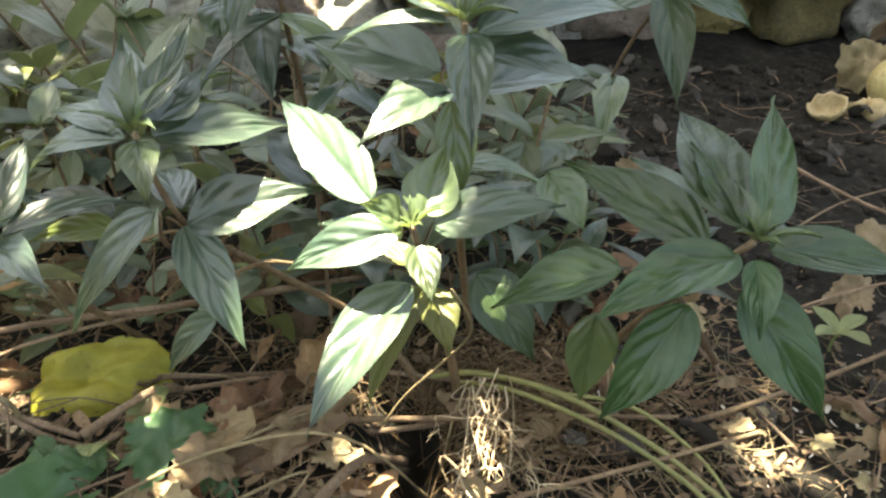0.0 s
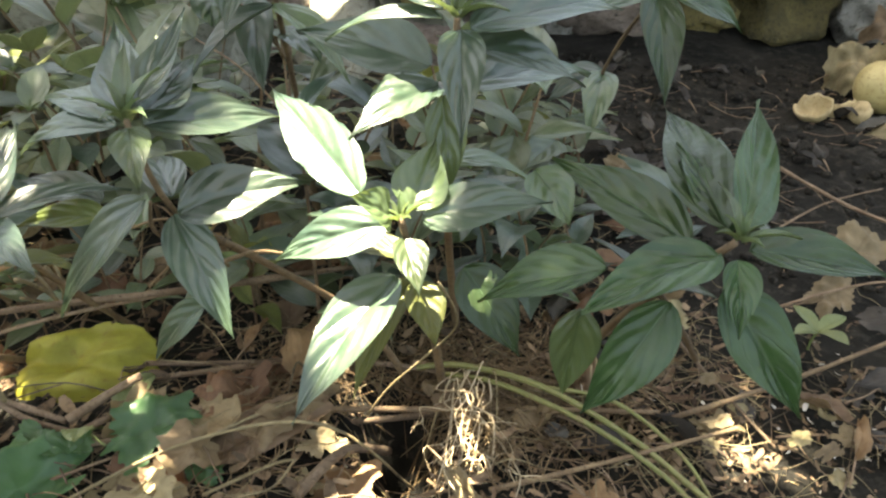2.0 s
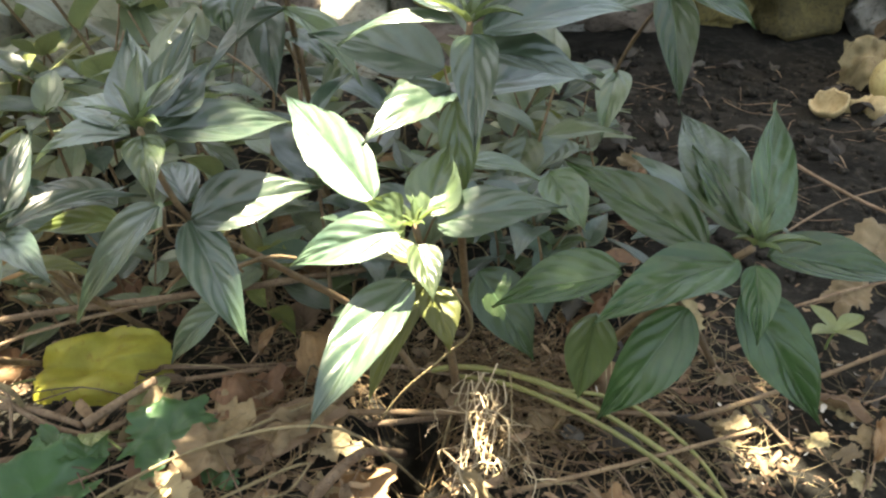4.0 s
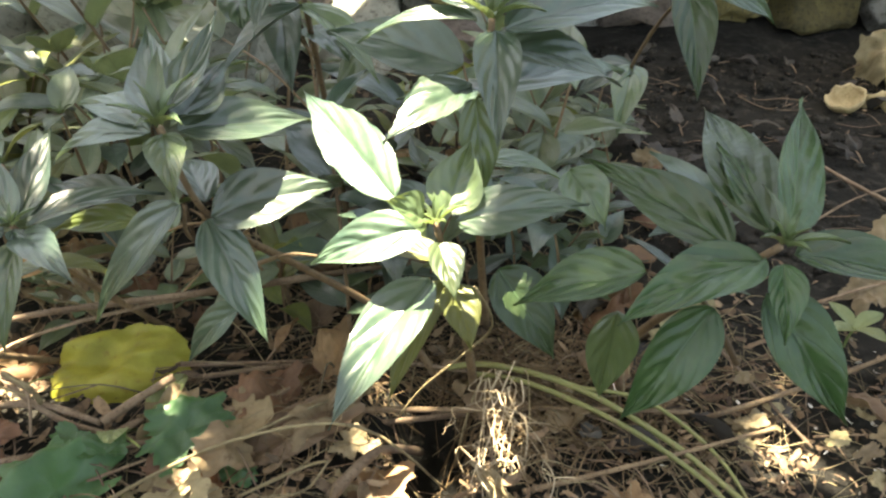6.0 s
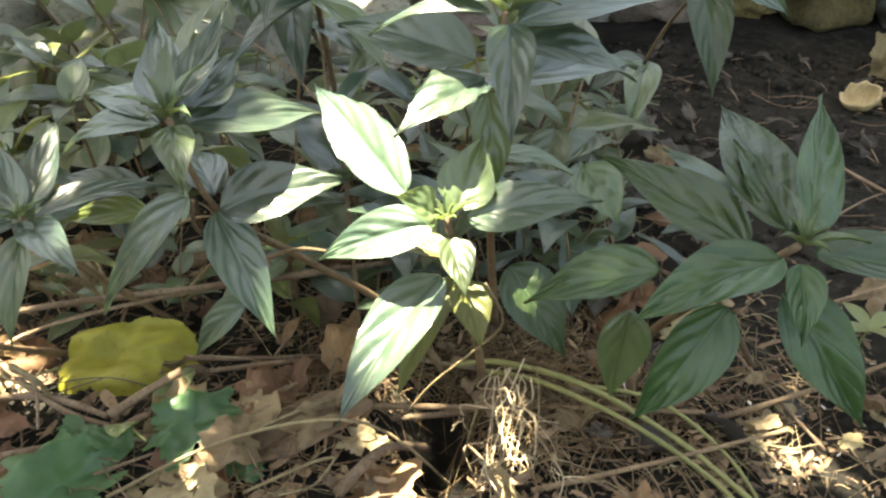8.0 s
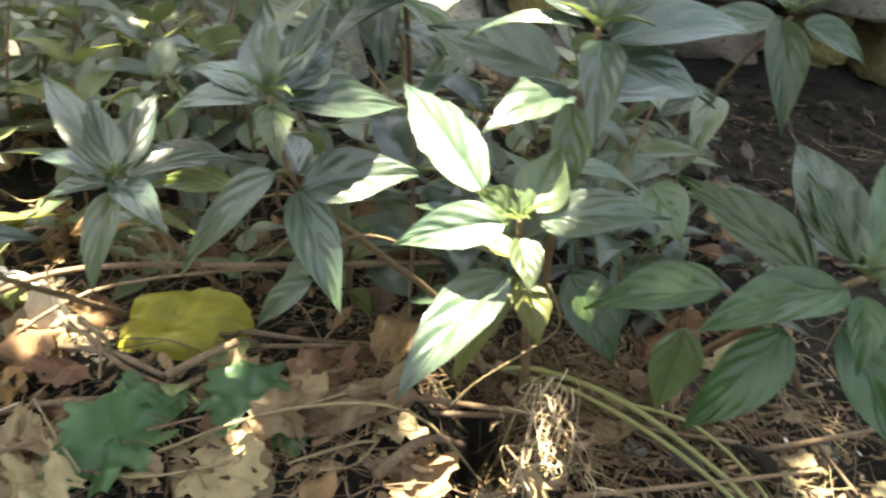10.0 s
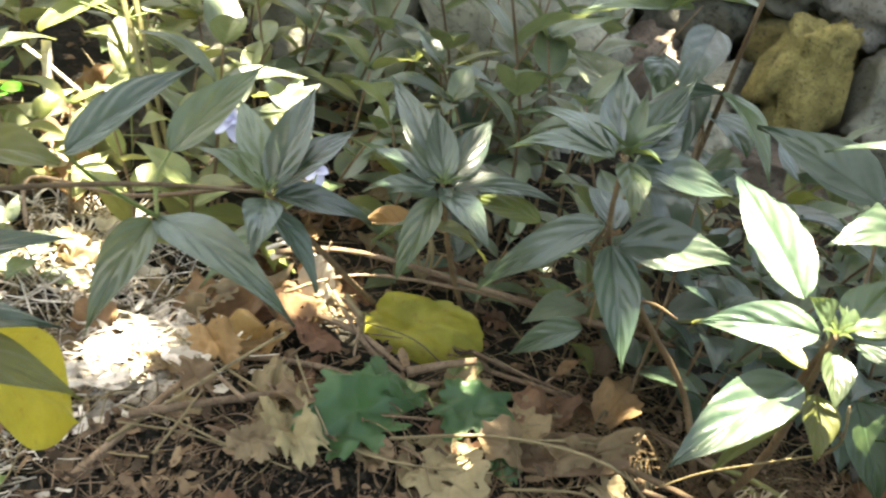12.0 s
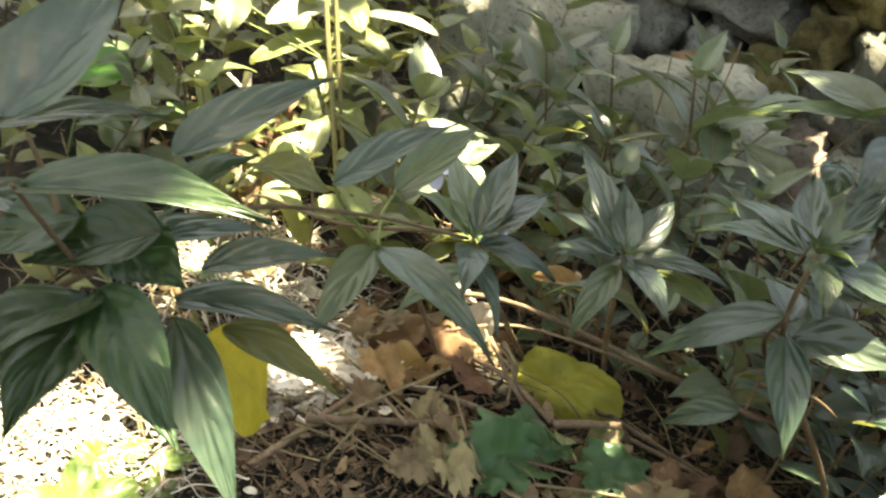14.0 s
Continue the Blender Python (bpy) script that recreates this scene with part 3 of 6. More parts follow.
leaf(pj, (-0.299, 0.445, 0.248), (-0.284, 0.428, 0.238), 0.012, sag=0.1)
leaf(pj, (-0.296, 0.447, 0.244), (-0.236, 0.390, 0.245), 0.026, sag=0.08, face=0.3)
leaf(pj, (-0.293, 0.452, 0.248), (-0.215, 0.500, 0.246), 0.026, sag=0.10, face=0.2)
leaf(pj, (-0.301, 0.446, 0.238), (-0.302, 0.399, 0.180), 0.026, MID, sag=0.08)
leaf(pj, (-0.302, 0.455, 0.250), (-0.340, 0.500, 0.285), 0.026, sag=0.05, face=0.6)
leaf(pj, (-0.305, 0.47, 0.20), (-0.26, 0.50, 0.17), 0.026, OLIVE, sag=0.1)
leaf(pj, (-0.305, 0.47, 0.20), (-0.36, 0.48, 0.15), 0.028, MID, sag=0.1)
tube("side_shoot", [(-0.342, 0.592, 0.060), (-0.352, 0.595, 0.091), (-0.370, 0.599, 0.114)], 0.0020, 0.0013, STRAW, pj, 0.2, 3)
tube("side_shoot", [(-0.342, 0.592, 0.060), (-0.343, 0.605, 0.085), (-0.352, 0.617, 0.102)], 0.0020, 0.0013, STRAW, pj, 0.2, 3)
tube("side_shoot", [(-0.342, 0.592, 0.060), (-0.331, 0.598, 0.082), (-0.328, 0.604, 0.096)], 0.0020, 0.0013, STRAW, pj, 0.2, 3)
tube("side_shoot", [(-0.342, 0.592, 0.060), (-0.351, 0.583, 0.081), (-0.367, 0.574, 0.093)], 0.0020, 0.0013, STRAW, pj, 0.2, 3)
shoot_tip(pj, J_N, (0.05, -0.3, 0.95), 0.7, 21, 7)

# further left
K_N = (-0.389, 0.345, 0.243)
pk = plant_at(K_N, (-0.370, 0.590), LBL, via=(-0.386, 0.450, 0.14), rad=0.0032)
leaf(pk, (-0.388, 0.350, 0.246), (-0.425, 0.455, 0.281), 0.030, sag=0.04, face=0.5)
leaf(pk, (-0.384, 0.350, 0.246), (-0.380, 0.450, 0.263), 0.028, sag=0.06, face=0.5)
leaf(pk, (-0.384, 0.345, 0.242), (-0.333, 0.406, 0.216), 0.030, sag=0.08, face=0.4)
leaf(pk, (-0.387, 0.340, 0.240), (-0.352, 0.275, 0.238), 0.026, sag=0.08)
leaf(pk, (-0.394, 0.345, 0.243), (-0.455, 0.350, 0.250), 0.028, MID, sag=0.1)
leaf(pk, (-0.392, 0.350, 0.245), (-0.470, 0.420, 0.262), 0.028, MID, sag=0.06, face=0.4)
leaf(pk, (-0.392, 0.36, 0.22), (-0.345, 0.36, 0.17), 0.026, sag=0.08)
leaf(pk, (-0.395, 0.375, 0.20), (-0.425, 0.33, 0.15), 0.030, MID, sag=0.08)
for c, s in (((-0.493, 0.450, 0.228), 0.021), ((-0.417, 0.468, 0.204), 0.013)):
    for k in range(5):
        g = 1.257 * k + 0.3
        leaf(pk, c, (c[0] + s * math.cos(g), c[1] - 0.3 * s, c[2] + s * math.sin(g)), s * 0.75, PETAL, "petal", "pale lilac petal", prof=width_broad, face=0.9, nu=8, nv=6, ripple=0.0, cup=0.3)
tube("flower_stalk", [(-0.392, 0.352, 0.243), (-0.440, 0.400, 0.242), (-0.492, 0.451, 0.227)], 0.0011, 0.0008, STALK, pk, sides=5)
tube("flower_stalk", [(-0.392, 0.365, 0.215), (-0.400, 0.420, 0.205), (-0.417, 0.469, 0.203)], 0.0011, 0.0008, STALK, pk, sides=5)
shoot_tip(pk, K_N, (0.05, -0.25, 0.95), 0.7, 31, 6)

# leaves on the long lying stem
py = plant_at((-0.434, 0.289, 0.226), (-0.430, 0.500), "herb with dark veined leaves on a leaning stem", via=(-0.438, 0.380, 0.15), rad=0.003)
leaf(py, (-0.432, 0.288, 0.226), (-0.310, 0.265, 0.216), 0.034, sag=0.10, face=0.3)
leaf(py, (-0.436, 0.286, 0.224), (-0.416, 0.208, 0.185), 0.030, MID, sag=0.08)
leaf(py, (-0.450, 0.317, 0.258), (-0.448, 0.416, 0.300), 0.030, MID, sag=0.06, roll=15, face=0.3)
leaf(py, (-0.436, 0.214, 0.297), (-0.392, 0.262, 0.353), 0.028, roll=10, sag=0.05, face=0.4)
tube("side_shoot", [(-0.434, 0.289, 0.226), (-0.446, 0.300, 0.245), (-0.450, 0.317, 0.258)], 0.0018, 0.001, STALK, py)
tube("side_shoot", [(-0.434, 0.289, 0.226), (-0.440, 0.245, 0.265), (-0.436, 0.214, 0.297)], 0.0018, 0.001, STALK, py)

# the nearest, at the left end
Z_N = (-0.434, 0.045, 0.292)
pz = plant_at(Z_N, (-0.640, -0.02), "herb with dark veined leaves, hanging tips in the sun", via=(-0.53, 0.02, 0.17), rad=0.0034)
# DEEP blades on this plant: shade is put into the darker colour
leaf(pz, (-0.424, 0.043, 0.288), (-0.330, 0.011, 0.282), 0.033, DEEP, sag=0.05, face=0.5)
leaf(pz, (-0.402, 0.068, 0.276), (-0.322, 0.048, 0.222), 0.028, sag=0.05, face=0.5)
leaf(pz, (-0.428, 0.040, 0.278), (-0.386, -0.024, 0.266), 0.040, DEEP, sag=0.06, face=0.4)
leaf(pz, (-0.430, 0.042, 0.282), (-0.405, -0.030, 0.290), 0.034, DEEP, sag=0.06, face=0.4)
leaf(pz, (-0.426, 0.004, 0.350), (-0.338, 0.040, 0.375), 0.036, DEEP, sag=0.06, roll=-10, face=0.4)
leaf(pz, (-0.452, 0.076, 0.286), (-0.420, 0.140, 0.294), 0.026, sag=0.06, face=0.3)
leaf(pz, (-0.440, 0.087, 0.340), (-0.418, 0.166, 0.381), 0.027, roll=12, sag=0.06, face=0.3)
leaf(pz, (-0.452, 0.100, 0.300), (-0.419, 0.120, 0.345), 0.034, DEEP, sag=0.05, face=0.4)
leaf(pz, (-0.462, 0.168, 0.303), (-0.438, 0.214, 0.291), 0.036, OLIVE, sag=0.06, face=0.4, prof=width_oval)
tube("leaf_stalk", [(-0.452, 0.130, 0.288), (-0.458, 0.150, 0.297), (-0.462, 0.169, 0.303)], 0.0011, 0.0009, STALK, pz, sides=5)
leaf(pz, (-0.430, 0.095, 0.258), (-0.351, 0.130, 0.275), 0.026, sag=0.08, face=0.3)
leaf(pz, (-0.400, 0.100, 0.258), (-0.337, 0.128, 0.242), 0.028, OLIVE, sag=0.08, face=0.2)
leaf(pz, (-0.440, 0.120, 0.262), (-0.396, 0.180, 0.278), 0.026, sag=0.08, face=0.3)
leaf(pz, (-0.478, 0.026, 0.350), (-0.482, 0.085, 0.418), 0.052, sag=-0.04, face=0.6)
leaf(pz, (-0.500, 0.038, 0.332), (-0.470, 0.109, 0.341), 0.020, sag=0.08, face=0.2)
leaf(pz, (-0.419, 0.068, 0.316), (-0.460, 0.030, 0.284), 0.040, DEEP, sag=0.05, face=0.5)
leaf(pz, (-0.452, 0.050, 0.309), (-0.480, 0.018, 0.282), 0.040, DEEP, sag=0.05, face=0.5)
leaf(pz, (-0.440, 0.060, 0.300), (-0.398, 0.068, 0.296), 0.036, DEEP, sag=0.05, face=0.5)
leaf(pz, (-0.500, 0.030, 0.300), (-0.470, 0.060, 0.285), 0.030, sag=0.08)
tube("side_shoot", [(-0.434, 0.045, 0.290), (-0.456, 0.075, 0.296), (-0.452, 0.130, 0.288), (-0.448, 0.185, 0.281), (-0.420, 0.260, 0.268), (-0.392, 0.342, 0.243)], 0.0020, 0.0013, BROWNSTALK, pz)
tube("side_shoot", [(-0.450, 0.050, 0.275), (-0.462, 0.045, 0.310), (-0.470, 0.034, 0.345)], 0.0018, 0.0011, BROWNSTALK, pz)
tube("side_shoot", [(-0.436, 0.043, 0.29), (-0.438, 0.02, 0.325), (-0.426, 0.000, 0.352)], 0.0014, 0.0010, BROWNSTALK, pz)
shoot_tip(pz, Z_N, (0.1, -0.2, 0.95), 0.6, 41, 5)
leaf(pz, (-0.482, 0.180, 0.158), (-0.458, 0.245, 0.058), 0.082, YELLOW, "yellow_leaf", "bright yellow dying leaf", prof=width_oval, sag=0.04, cup=0.15, face=0.5)
tube("leaf_stalk", [(-0.470, 0.120, 0.275), (-0.480, 0.150, 0.21), (-0.482, 0.181, 0.157)], 0.0014, 0.001, STALK, pz, sides=5)

# a leaf catching the sun behind
pw = plant_at((-0.262, 0.735, 0.240), (-0.25, 0.86), "slender herb with one leaf catching the sun", via=(-0.258, 0.79, 0.12), rad=0.0026)
leaf(pw, (-0.260, 0.722, 0.232), (-0.264, 0.775, 0.270), 0.036, DARK, sag=0.03, face=0.3)
leaf(pw, (-0.260, 0.735, 0.236), (-0.205, 0.760, 0.250), 0.028, MID, sag=0.1)
leaf(pw, (-0.262, 0.735, 0.232), (-0.325, 0.720, 0.225), 0.028, MID, sag=0.1)
leaf(pw, (-0.260, 0.77, 0.16), (-0.21, 0.74, 0.13), 0.028, MID, sag=0.1)
leaf(pw, (-0.260, 0.77, 0.16), (-0.31, 0.80, 0.14), 0.028, MID, sag=0.1)

# hanging leaves of plants at the back
pm = plant_at((0.216, 0.765, 0.332), (0.17, 1.00), "herb with hanging veined leaves before the bare soil", via=(0.20, 0.88, 0.22), rad=0.0030)
leaf(pm, (0.207, 0.758, 0.332), (0.211, 0.678, 0.248), 0.042, DEEP, sag=0.06, face=0.7)
leaf(pm, (0.228, 0.762, 0.326), (0.304, 0.773, 0.288), 0.040, DEEP, sag=0.10, face=0.6)
leaf(pm, (0.208, 0.77, 0.325), (0.120, 0.79, 0.290), 0.040, DARK, sag=0.1, face=0.6)
leaf(pm, (0.214, 0.78, 0.335), (0.20, 0.86, 0.37), 0.034, MID, sag=0.1, face=0.3)
leaf(pm, (0.20, 0.90, 0.20), (0.13, 0.87, 0.17), 0.040, DARK, sag=0.1, face=0.4)
leaf(pm, (0.20, 0.90, 0.20), (0.17, 0.80, 0.15), 0.040, MID, sag=0.1, face=0.4)
leaf(pm, (0.083, 0.740, 0.186), (0.068, 0.700, 0.143), 0.042, MID, sag=0.05, face=0.7)
leaf(pm, (0.118, 0.880, 0.158), (0.119, 0.860, 0.125), 0.046, OLIVE, prof=width_oval, sag=0.05, face=0.7)
leaf(pm, (0.136, 0.800, 0.156), (0.095, 0.740, 0.148), 0.040, MID, sag=0.05, face=0.5)
leaf(pm, (0.203, 0.860, 0.148), (0.142, 0.840, 0.161), 0.024, MID, sag=0.05, face=0.5)
shoot_tip(pm, (0.216, 0.765, 0.335), (0, -0.2, 0.95), 0.9, 52, 7)

pb = plant_at((-0.140, 0.640, 0.430), (-0.13, 0.82), LBL + " behind the others", via=(-0.135, 0.74, 0.22), rad=0.0036)
leaf(pb, (-0.168, 0.744, 0.367), (-0.171, 0.635, 0.316), 0.042, sag=0.05, face=0.85)
leaf(pb, (-0.169, 0.739, 0.320), (-0.148, 0.653, 0.259), 0.036, sag=0.05, face=0.85)
leaf(pb, (-0.147, 0.742, 0.289), (-0.096, 0.650, 0.292), 0.040, DEEP, sag=0.08, face=0.4, prof=width_oval)
leaf(pb, (-0.182, 0.578, 0.270), (-0.146, 0.576, 0.285), 0.030, MID, sag=0.05, face=0.7)
leaf(pb, (-0.206, 0.744, 0.328), (-0.193, 0.684, 0.307), 0.036, DEEP, sag=0.05, face=0.85, prof=width_oval)
leaf(pb, (-0.239, 0.777, 0.267), (-0.309, 0.812, 0.284), 0.050, FAR, sag=0.05, face=0.6)
leaf(pb, (-0.125, 0.752, 0.229), (-0.089, 0.740, 0.249), 0.045, MID, sag=0.05, face=0.6, prof=width_oval)
leaf(pb, (-0.150, 0.826, 0.272), (-0.181, 0.812, 0.286), 0.034, OLIVE, sag=0.05, face=0.6)
leaf(pb, (-0.140, 0.66, 0.41), (-0.22, 0.72, 0.37), 0.036, MID, sag=0.1)
leaf(pb, (-0.138, 0.68, 0.33), (-0.07, 0.63, 0.28), 0.034, MID, sag=0.1)
leaf(pb, (-0.138, 0.68, 0.33), (-0.21, 0.65, 0.27), 0.034, sag=0.1)
leaf(pb, (-0.14, 0.645, 0.43), (-0.13, 0.72, 0.47), 0.034, sag=0.0)
leaf(pb, (-0.195, 0.720, 0.390), (-0.311, 0.800, 0.377), 0.052, FAR, sag=0.05, face=0.6)
leaf(pb, (-0.193, 0.720, 0.382), (-0.319, 0.780, 0.323), 0.034, FAR, sag=0.05, face=0.5)
for q in ((-0.169, 0.739, 0.320), (-0.147, 0.742, 0.289), (-0.182, 0.578, 0.270), (-0.239, 0.777, 0.267), (-0.125, 0.752, 0.229), (-0.206, 0.744, 0.328), (-0.150, 0.826, 0.272)):
    tube("leaf_stalk", [(-0.136, 0.70, max(0.10, q[2] - 0.05)), ((q[0] - 0.136) / 2, (q[1] + 0.70) / 2, q[2] - 0.015), q], 0.0014, 0.001, BROWNSTALK, pb, sides=5)
shoot_tip(pb, (-0.140, 0.640, 0.432), (0, -0.2, 0.95), 0.9, 57, 7)


# ---- boulders and smaller herbs behind ----
v, f = stone_data((0, 0, 0), (0.17, 0.34, 0.10), 5.2, 18)
slab = link_mesh("stone_slab", v, f, STONE_CHALK)
slab.location = (-0.175, 1.52, ground_z(-0.175, 1.52) + 0.06)
slab.rotation_euler = (radians(24), radians(-6), 0)
tagged(slab, "pale stone slab leaning on the rubble wall in the sun", "stone")

BOULDERS = [(-0.50, 1.26, 0.10, (0.40, 0.24, 0.34), 3.0), (-0.83, 1.40, 0.10, (0.42, 0.26, 0.36), 8.0)]


def on_boulder(x, y):
    return any(((x - b[0]) / (b[3][0] * 0.55)) ** 2 + ((y - b[1]) / (b[3][1] * 0.6)) ** 2 < 1 for b in BOULDERS)


for bx, by, bz, size, seed in BOULDERS:
    v, f = stone_data((0, 0, 0), size, seed, 18)
    boulder = link_mesh("boulder", v, f, STONE_CHALK)
    boulder.location = (bx, by, ground_z(bx, by) + bz)
    tagged(boulder, "pale chalky boulder before the rubble wall, behind herbs", "stone")


def small_herb(seed, mat, height, pairs, ln, label, stalk=BROWNSTALK):
    rng = random.Random(seed)
    p = thing("small_herb", (0, 0, 0), label, "plant", "small herbs behind")
    bend = Vector((rng.uniform(-0.3, 0.3), rng.uniform(-0.3, 0.1), 0)) * height
    pts = [Vector((0, 0, -0.01)), Vector((bend.x * 0.25, bend.y * 0.25, height * 0.5)), Vector((bend.x, bend.y, height))]
    tube("stem", pts, 0.0026, 0.0012, stalk, p, 0.25, seed)
    for k in range(pairs):
        f = 0.30 + 0.70 * k / max(1, pairs - 1)
        c = pts[0].lerp(pts[1], min(1, f * 2)) if f < 0.5 else pts[1].lerp(pts[2], (f - 0.5) * 2)
        g = k * 1.62 + rng.uniform(-0.4, 0.4)
        for side in (0, math.pi):
            if rng.random() < 0.12:
                continue
            d = Vector((math.cos(g + side), math.sin(g + side), rng.uniform(-0.25, 0.45) + 0.35 * f)).normalized()
            size = ln * rng.uniform(0.7, 1.15) * (1.1 - 0.35 * f)
            leaf(p, c + d * 0.004, c + d * size, size * rng.uniform(0.32, 0.48), mat, sag=rng.uniform(0.03, 0.14), cup=0.25, nu=12, nv=6, ripple=0.0006, roll=rng.uniform(-15, 15))
    shoot_tip(p, pts[2], (0, -0.1, 1), 0.7, seed, 5)
    return p


HERB_LABELS = ("slender herb with narrow grey-green pointed leaves", "herb with soft pale green leaves behind the others", "bushy herb with dark green leaves by the wall")
templates = [
    small_herb(101, FAR, 0.20, 4, 0.105, HERB_LABELS[0]),
    small_herb(102, FAR, 0.26, 5, 0.115, HERB_LABELS[1]),
    small_herb(103, DARK, 0.24, 4, 0.12, HERB_LABELS[2]),
    small_herb(104, MID, 0.17, 4, 0.105, HERB_LABELS[1]),
    small_herb(105, FAR, 0.30, 5, 0.105, HERB_LABELS[0]),
    small_herb(106, MID, 0.22, 4, 0.125, HERB_LABELS[2]),
    small_herb(107, PALE, 0.18, 3, 0.12, "herb with broad pale greyish leaves behind the others"),
    small_herb(108, OLIVE, 0.16, 3, 0.11, "low herb with olive yellow-green leaves"),
    small_herb(109, LIME, 0.17, 4, 0.10, "leafy herb with yellow-green leaves in broken sun"),
]
TPL_SPOT = [(-0.42, 0.80), (-0.30, 0.90), (-0.10, 0.80), (-0.52, 0.70), (-0.62, 0.92), (0.08, 0.74), (-0.46, 0.92), (-0.42, 0.70), (-0.67, 0.55)]
for tpl, (x, y) in zip(templates, TPL_SPOT):
    tpl.location = (x, y, ground_z(x, y))
rng = random.Random(77)
placed = list(TPL_SPOT)
tries = 0
while len(placed) < 122 and tries < 9000:
    tries += 1
    x, y = rng.uniform(-1.45, 0.32), rng.uniform(0.58, 1.58)
    if x < -0.55:
        y = rng.uniform(0.50, 1.58)
    if x > -0.06 and y < 0.62:
        continue
    if x > 0.10:
        continue
    if -0.50 < x < -0.18 and y < 0.66:
        continue
    if -0.32 < x < 0.10 and y > 1.12:
        continue
    if -0.65 < x < -0.2 and y < 0.95 and rng.random() < 0.3:
        continue
    if -1.15 < x and y > 1.15 and rng.random() < 0.35:
        continue
    if abs(x + 0.255) < 0.075 and y < 0.74:
        continue
    if min(math.hypot(x - a, y - b) for a, b in placed) < 0.078:
        continue
    placed.append((x, y))
    k = rng.choice((0, 1, 2, 3, 4, 5, 0, 1, 4, 6, 7))
    if x < -0.75:
        k = rng.choice((3, 7, 8, 8))
    elif x < -0.50 and rng.random() < 0.5:
        k = rng.choice((7, 8))
    s = rng.uniform(0.75, 1.15)
    if x > -0.1 and y < 0.8:
        s *= 0.8
    if -0.36 < x < -0.04 and y > 0.84:
        s *= 0.55
    turn = rng.uniform(0, 6.28)
    if not on_boulder(x, y) and not (-1.03 < x < -0.84 and 0.62 < y < 0.84):
        copy_thing(templates[k], Matrix.Translation((x, y, ground_z(x, y))) @ Matrix.Rotation(turn, 4, "Z") @ Matrix.Diagonal((s, s, s, 1)))

for x, y, kk, s in ((-0.80, 0.33, 7, 0.8), (-0.92, 0.43, 3, 0.9), (-0.74, 0.26, 7, 0.7), (-1.00, 0.36, 7, 0.9), (-0.90, 0.24, 3, 0.7), (-1.12, 0.45, 7, 1.0), (-0.70, 0.44, 3, 0.6), (-0.84, 0.52, 7, 0.9), (-0.78, 0.16, 7, 0.6), (-1.06, 0.56, 3, 0.9), (-0.60, 0.56, 8, 1.0), (-0.64, 0.62, 8, 1.1), (-0.56, 0.60, 7, 0.9)):
    copy_thing(templates[kk], Matrix.Translation((x, y, ground_z(x, y))) @ Matrix.Rotation(x * 40, 4, "Z") @ Matrix.Diagonal((s, s, s * 0.8, 1)))

for x, y, kk, s in ((0.12, 0.85, 1, 0.85), (0.165, 0.93, 0, 0.8), (0.09, 0.96, 4, 0.75), (0.14, 1.03, 1, 0.8), (0.07, 0.80, 3, 0.8), (0.19, 0.86, 0, 0.7), (0.10, 0.70, 3, 0.7), (0.05, 1.06, 6, 0.9), (0.20, 1.02, 3, 0.7),
                    (-0.42, 0.98, 1, 1.25), (-0.50, 1.04, 4, 1.2), (-0.58, 0.98, 1, 1.3), (-0.66, 1.06, 4, 1.25), (-0.60, 1.10, 2, 1.0), (-0.38, 1.08, 4, 1.1), (-0.40, 0.88, 2, 1.0), (-0.72, 1.00, 5, 1.1)):
    copy_thing(templates[kk], Matrix.Translation((x, y, ground_z(x, y))) @ Matrix.Rotation(x * 53, 4, "Z") @ Matrix.Diagonal((s, s, s * 0.85, 1)))

# low sprigs under and between the larger herbs
rng = random.Random(19)
low = []
tries = 0
while len(low) < 15 and tries < 4000:
    tries += 1
    x, y = rng.uniform(-0.46, 0.24), rng.uniform(0.50, 0.70)
    if -0.40 < x < -0.20 and y < 0.60:
        continue
    if x > -0.28 and y < 0.63:
        continue
    if math.hypot(x + 0.43, y - 0.54) < 0.09:
        continue
    if low and min(math.hypot(x - a, y - c) for a, c in low) < 0.05:
        continue
    low.append((x, y))
    s = rng.uniform(0.5, 0.85)
    copy_thing(templates[2 if x > -0.05 else rng.choice((2, 5, 7, 3))], Matrix.Translation((x, y, ground_z(x, y))) @ Matrix.Rotation(rng.uniform(0, 6.28), 4, "Z") @ Matrix.Diagonal((s, s, s, 1)))

# bright backlit shrub leaves at the far left
for k, (x, y, h) in enumerate([(-0.98, 0.62, 0.24), (-0.86, 0.78, 0.28), (-1.12, 0.80, 0.34), (-0.76, 0.92, 0.30), (-1.25, 0.62, 0.26)]):
    q = small_herb(200 + k, LIME, h, 5, 0.125, "bushy lime-green shrub with leaves glowing in the sun")
    q.location = (x, y, ground_z(x, y))
    tagged(q, group="lime shrubs")

# tall yellow-green shoots with broad leaves behind the left end
ts = thing("tall_shoot", (-0.658, 0.614, ground_z(-0.658, 0.614)), "pair of tall yellow-green shoots, broad leaves, sunlit ones coloured pale", "plant")
tube("stem", [(-0.658, 0.614, -0.050), (-0.752, 0.653, 0.085), (-0.811, 0.678, 0.170), (-0.881, 0.708, 0.273)], 0.0042, 0.0034, SHOOTSKIN, ts, 0.2, 1)
tube("stem", [(-0.666, 0.635, -0.050), (-0.755, 0.674, 0.081), (-0.813, 0.700, 0.167), (-0.883, 0.732, 0.272)], 0.0036, 0.0030, SHOOTSKIN, ts, 0.2, 2)
